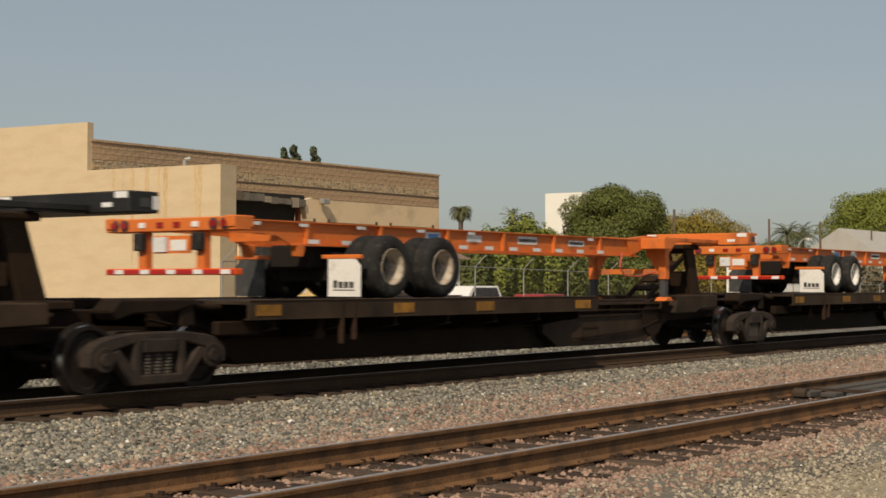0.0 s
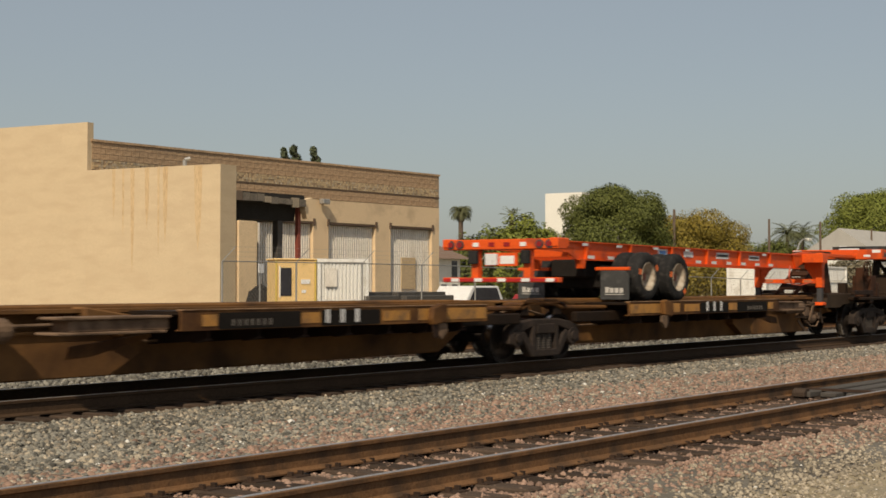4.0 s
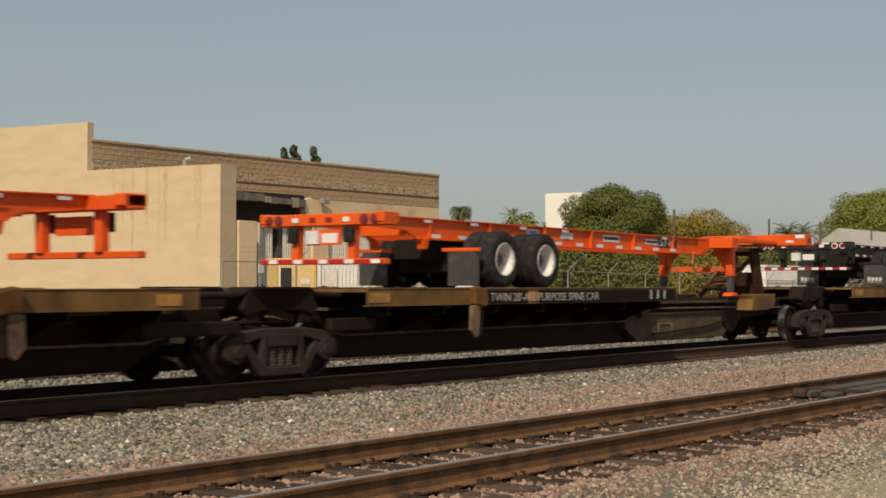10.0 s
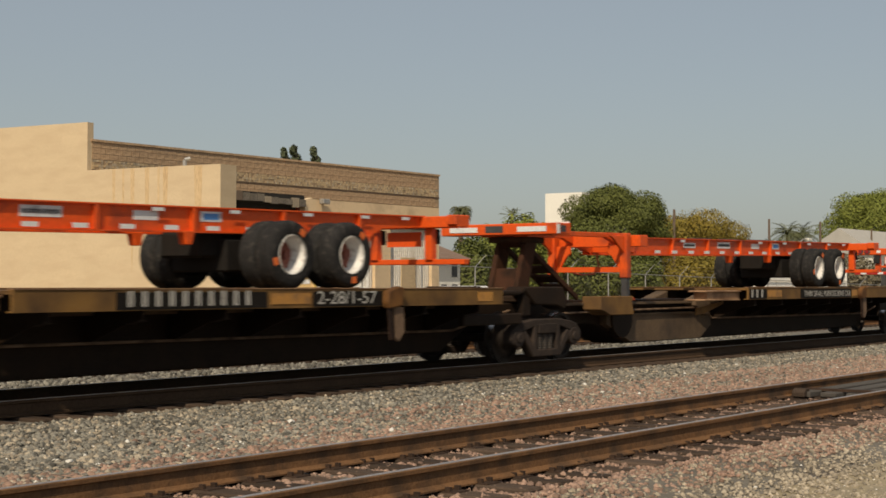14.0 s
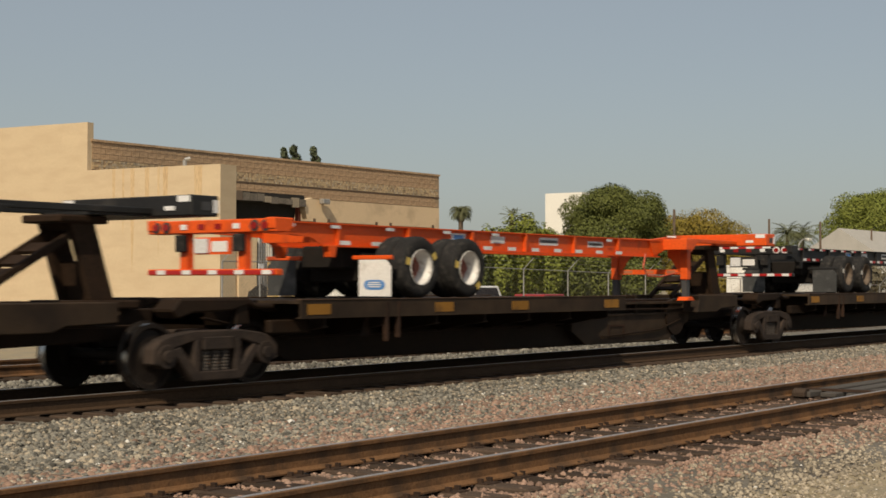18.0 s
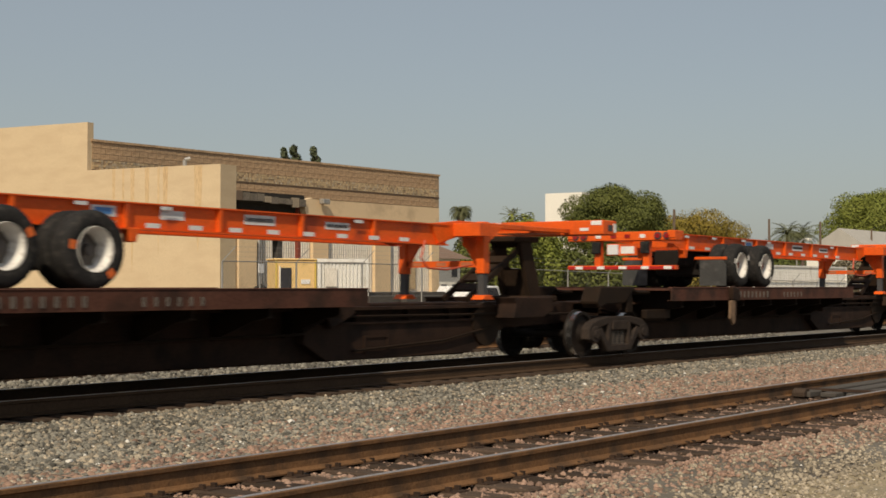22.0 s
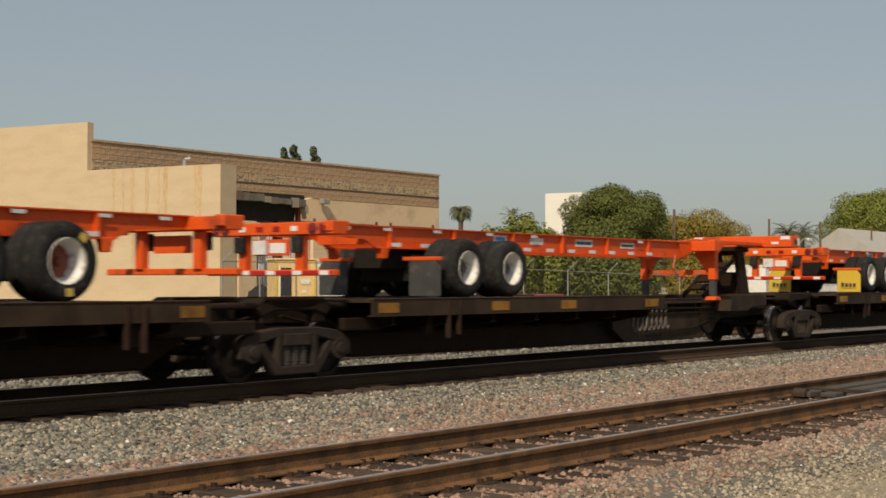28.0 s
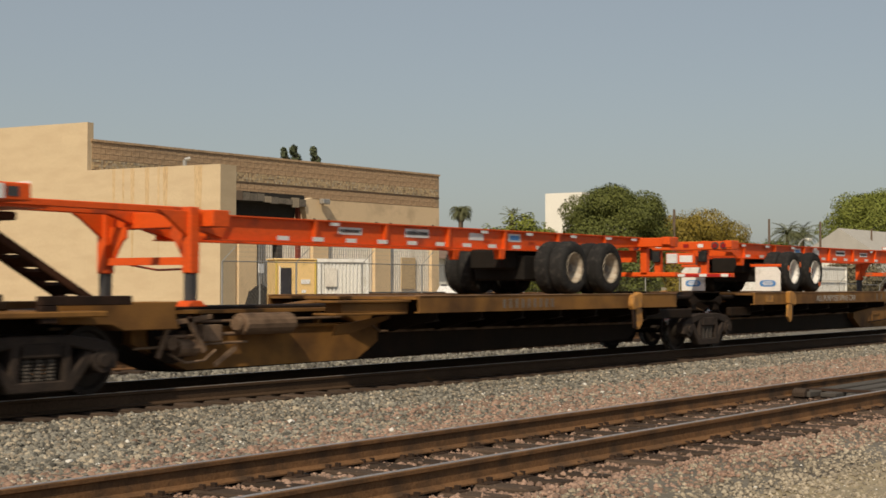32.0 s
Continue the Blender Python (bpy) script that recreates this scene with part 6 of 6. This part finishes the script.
# ---------- pieces of the setting ----------
def masonry():
    YF, rnd = 40.0, random.Random(9)
    shapes = [Form().add([(0, 0.06, 0), (0.392, 0.06, 0), (0.392, 0.06, 0.192), (0, 0.06, 0.192), (0.006, -a, 0.006), (0.386, -b, 0.006), (0.386, -c, 0.186), (0.006, -e, 0.186), (0.19, -g, 0.09)],
              [(0, 1, 5, 4), (1, 2, 6, 5), (2, 3, 7, 6), (3, 0, 4, 7), (4, 5, 8), (5, 6, 8), (6, 7, 8), (7, 4, 8)]).mesh("block", "split_block")
              for a, b, c, e, g in [[rnd.uniform(-0.006, 0.006) for _ in range(5)] for _ in range(6)]]
    wall = [c for c in building.children if c.name.startswith("upper_wall")][0]
    for z0, rows in ((5.64, 3), (4.82, 2)):
        for r in range(rows):
            for i in range(52):
                x = 34.75 + 0.4 * i - (0.2 if r % 2 else 0)
                if x > 54.9:
                    continue
                part("block", shapes[rnd.randrange(6)], None, wall, at=(max(x, 34.75), YF + 0.0, z0 + 0.2 * r))
    for m, flag in (("tan_block", 0), ("grey_block", 1)):
        f = Form()
        for r in range(4):
            for i in range(204):
                x = 34.75 + 0.1 * i
                if (rnd.random() < (0.4 if x < 42 else 0.3)) == bool(flag):
                    d = rnd.uniform(0, 0.012)
                    f.box(x + 0.004, x + 0.096, YF + 0.004 - d, YF + 0.06, 5.295 + 0.084 * r, 5.374 + 0.084 * r)
        tagged(part("block_course", f, m, wall, "smooth coloured block course"), kind="stuff")
masonry()

def ties():
    rnd = random.Random(2)
    box = Form().box(-0.115, 0.115, -1.295, 1.295, -0.36, -0.185).mesh("tie", "tie", 0.015)
    plate = Form().box(-0.09, 0.09, -0.17, 0.17, -0.186, -0.176)
    for sx in (-0.06, 0.06):
        for sy in (-0.095, 0.095):
            plate.box(sx - 0.014, sx + 0.014, sy - 0.014, sy + 0.03 * (1 if sy < 0 else -1) + (0.014 if sy > 0 else 0), -0.178, -0.145)
    plate = plate.mesh("tie_plate", "spike")
    for t, x0, n, pl in ((track_1, -2.0, 76, True), (track_2, 4.0, 24, True)):
        for i in range(n):
            tie = part("tie", box, None, t, at=(x0 + 0.495 * i + rnd.uniform(-0.02, 0.02), rnd.uniform(-0.05, 0.05), rnd.uniform(-0.012, 0.006)))
            tie.rotation_euler = (0, 0, rnd.uniform(-0.02, 0.02))
            if pl:
                for s in (-1, 1) if t is track_1 else ():
                    part("tie_plate", plate, None, tie, at=(0, s * GAUGE, 0.0))
    for t, x0, n in ((track_1, 35.6, 150), (track_2, 15.89, 231), (track_3, 6.0, 150)):
        f = Form()
        for i in range(n):
            x = x0 + 0.495 * i
            f.box(x - 0.115, x + 0.115, -1.295, 1.295, -0.36, -0.185)
        tagged(part("tie_rows", f, "tie", t, "row of dark wooden ties"), kind="stuff")
ties()

def rail_guard():
    g = thing("rail_guard", "weathered grey timber guard planks beside the siding rail", "guard planks", (19.0, NEAR_Y, 0))
    rnd = random.Random(4)
    for k in range(4):
        y = GAUGE - 0.16 - 0.30 * k
        part("plank", Form().box(0.15 * k, 7.5 + rnd.uniform(-0.3, 0.3), y - 0.12, y + 0.10, -0.185, -0.10 - 0.014 * k + rnd.uniform(-0.008, 0.008)), "grey_timber", g, bevel=0.012)
    part("end_block", Form().prism([(-0.10, -0.18), (0.10, -0.18), (0.10, -0.07), (-0.03, -0.06), (-0.10, -0.11)], "y", GAUGE - 0.24, GAUGE - 0.06), "tie", g, bevel=0.012)
    part("steel_strap", Form().box(0.42, 0.50, GAUGE - 1.2, GAUGE - 0.05, -0.12, -0.085), "spike", g)
M["grey_timber"] = mat("grey_timber", (0.042, 0.036, 0.031), (0.092, 0.082, 0.072), 0.9, scale=2, fine=30, bump=0.5, stretch=(0.3, 4, 4))
rail_guard()

def stones(name, label, material, count, where, size, seed):
    """Broken stones strewn over part of the ground."""
    r = np.random.RandomState(seed)
    x, y, z = where(r, count)
    k = len(x)
    ico = np.array([(math.cos(a) * math.cos(e), math.sin(a) * math.cos(e), math.sin(e)) for a, e in
                    [(0, math.pi / 2)] + [(i * 1.2566, 0.46) for i in range(5)] + [(i * 1.2566 + 0.628, -0.46) for i in range(5)]])
    faces = np.array([(0, i, i % 5 + 1) for i in range(1, 6)] + [(i, 5 + i, i % 5 + 1) for i in range(1, 6)] + [(i, 5 + (i - 2) % 5 + 1, 5 + i) for i in range(1, 6)])
    s = size * r.uniform(0.55, 1.45, k) ** 1.3
    axes = np.stack([r.uniform(0.8, 1.35, k), r.uniform(0.7, 1.1, k), r.uniform(0.55, 0.9, k)], 1)
    dirs = ico[None] * r.uniform(0.5, 1.45, (k, 11, 1)) * (s[:, None] * axes)[:, None, :]
    a = r.uniform(0, 6.28, k)
    ca, sa = np.cos(a)[:, None], np.sin(a)[:, None]
    px = dirs[..., 0] * ca - dirs[..., 1] * sa + x[:, None]
    py = dirs[..., 0] * sa + dirs[..., 1] * ca + y[:, None]
    pz = dirs[..., 2] + z[:, None] + 0.25 * s[:, None]
    co = np.stack([px, py, pz], 2).reshape(-1)
    idx = (faces[None] + 11 * np.arange(k)[:, None, None]).reshape(-1).astype(np.int32)
    me = bpy.data.meshes.new(name)
    me.vertices.add(11 * k)
    me.vertices.foreach_set("co", co)
    me.loops.add(len(idx))
    me.loops.foreach_set("vertex_index", idx)
    nf = len(idx) // 3
    me.polygons.add(nf)
    me.polygons.foreach_set("loop_start", np.arange(0, 3 * nf, 3, dtype=np.int32))
    me.polygons.foreach_set("loop_total", np.full(nf, 3, dtype=np.int32))
    me.update()
    me.materials.append(M[material])
    return tagged(new(name, me), label, "gravel", kind="stuff")

def bed(y0, y1, z, reach=(0.58, 3.9), thin=1.0):
    """Places between two lines beside the tracks, denser near the camera's side of the plan."""
    def where(r, n):
        y = y0 + (y1 - y0) * r.uniform(0, 1, n)
        lo, hi = reach[0] * y, np.minimum(reach[1] * y, 44)
        x = lo + (hi - lo) * r.uniform(0, 1, n) ** (1.5 * thin)
        return x, y, np.interp(y, [1.5, 4.2, 5.0, 5.6, 8.5, 9.4, 11.6, 13.1, 16.3, 17.4, 18.7], [-0.48, -0.43, -0.32, -0.225, -0.225, -0.31, -0.30, -0.23, -0.23, -0.30, -0.23]) + z
    return where
stones("ballast_stones", "grey broken ballast stones", "stone", 56000, bed(8.35, 13.3, 0.0), 0.0225, 1)
stones("ballast_stones", "tan broken ballast stones", "tan_stone", 17000, bed(8.35, 13.3, 0.002), 0.023, 11)
stones("ballast_stones", "pinkish stones strewn over the ballast", "pink_stone", 12000, bed(8.6, 11.8, 0.006, (0.9, 3.4), 0.42), 0.026, 12)
stones("ballast_stones", "pinkish broken stones beside the siding", "pink_stone", 9000, bed(8.45, 10.2, 0.004), 0.028, 2)
stones("ballast_stones", "pinkish broken stones between the rails", "pink_stone", 22000, bed(5.75, 8.4, 0.004), 0.019, 3)
stones("ballast_stones", "pinkish stones spilling from the siding", "pink_stone", 4200, bed(5.25, 5.9, 0.0), 0.018, 4)
stones("ballast_stones", "tan stones mixed into the siding spill", "tan_stone", 6500, bed(4.6, 5.9, 0.002), 0.016, 14)
stones("ballast_stones", "fine tan gravel on the verge", "tan_stone", 16000, bed(2.6, 5.2, -0.004), 0.015, 5)
stones("ballast_stones", "grey ballast behind the train", "stone", 8000, bed(16.0, 19.0, 0.0), 0.034, 6)
stones("ballast_stones", "pinkish stones lying over the ties", "pink_stone", 900, bed(5.9, 8.3, 0.03), 0.018, 13)
stones("ballast_stones", "few pale stones on the ballast", "white_stone", 60, bed(8.5, 12.5, 0.01), 0.03, 8)
stones("ballast_stones", "small pale chips among the ballast", "white_stone", 700, bed(8.4, 13.2, 0.008), 0.014, 18)
stones("ballast_stones", "small pale chips on the verge", "white_stone", 260, bed(2.6, 5.3, 0.0), 0.012, 19)

motions()
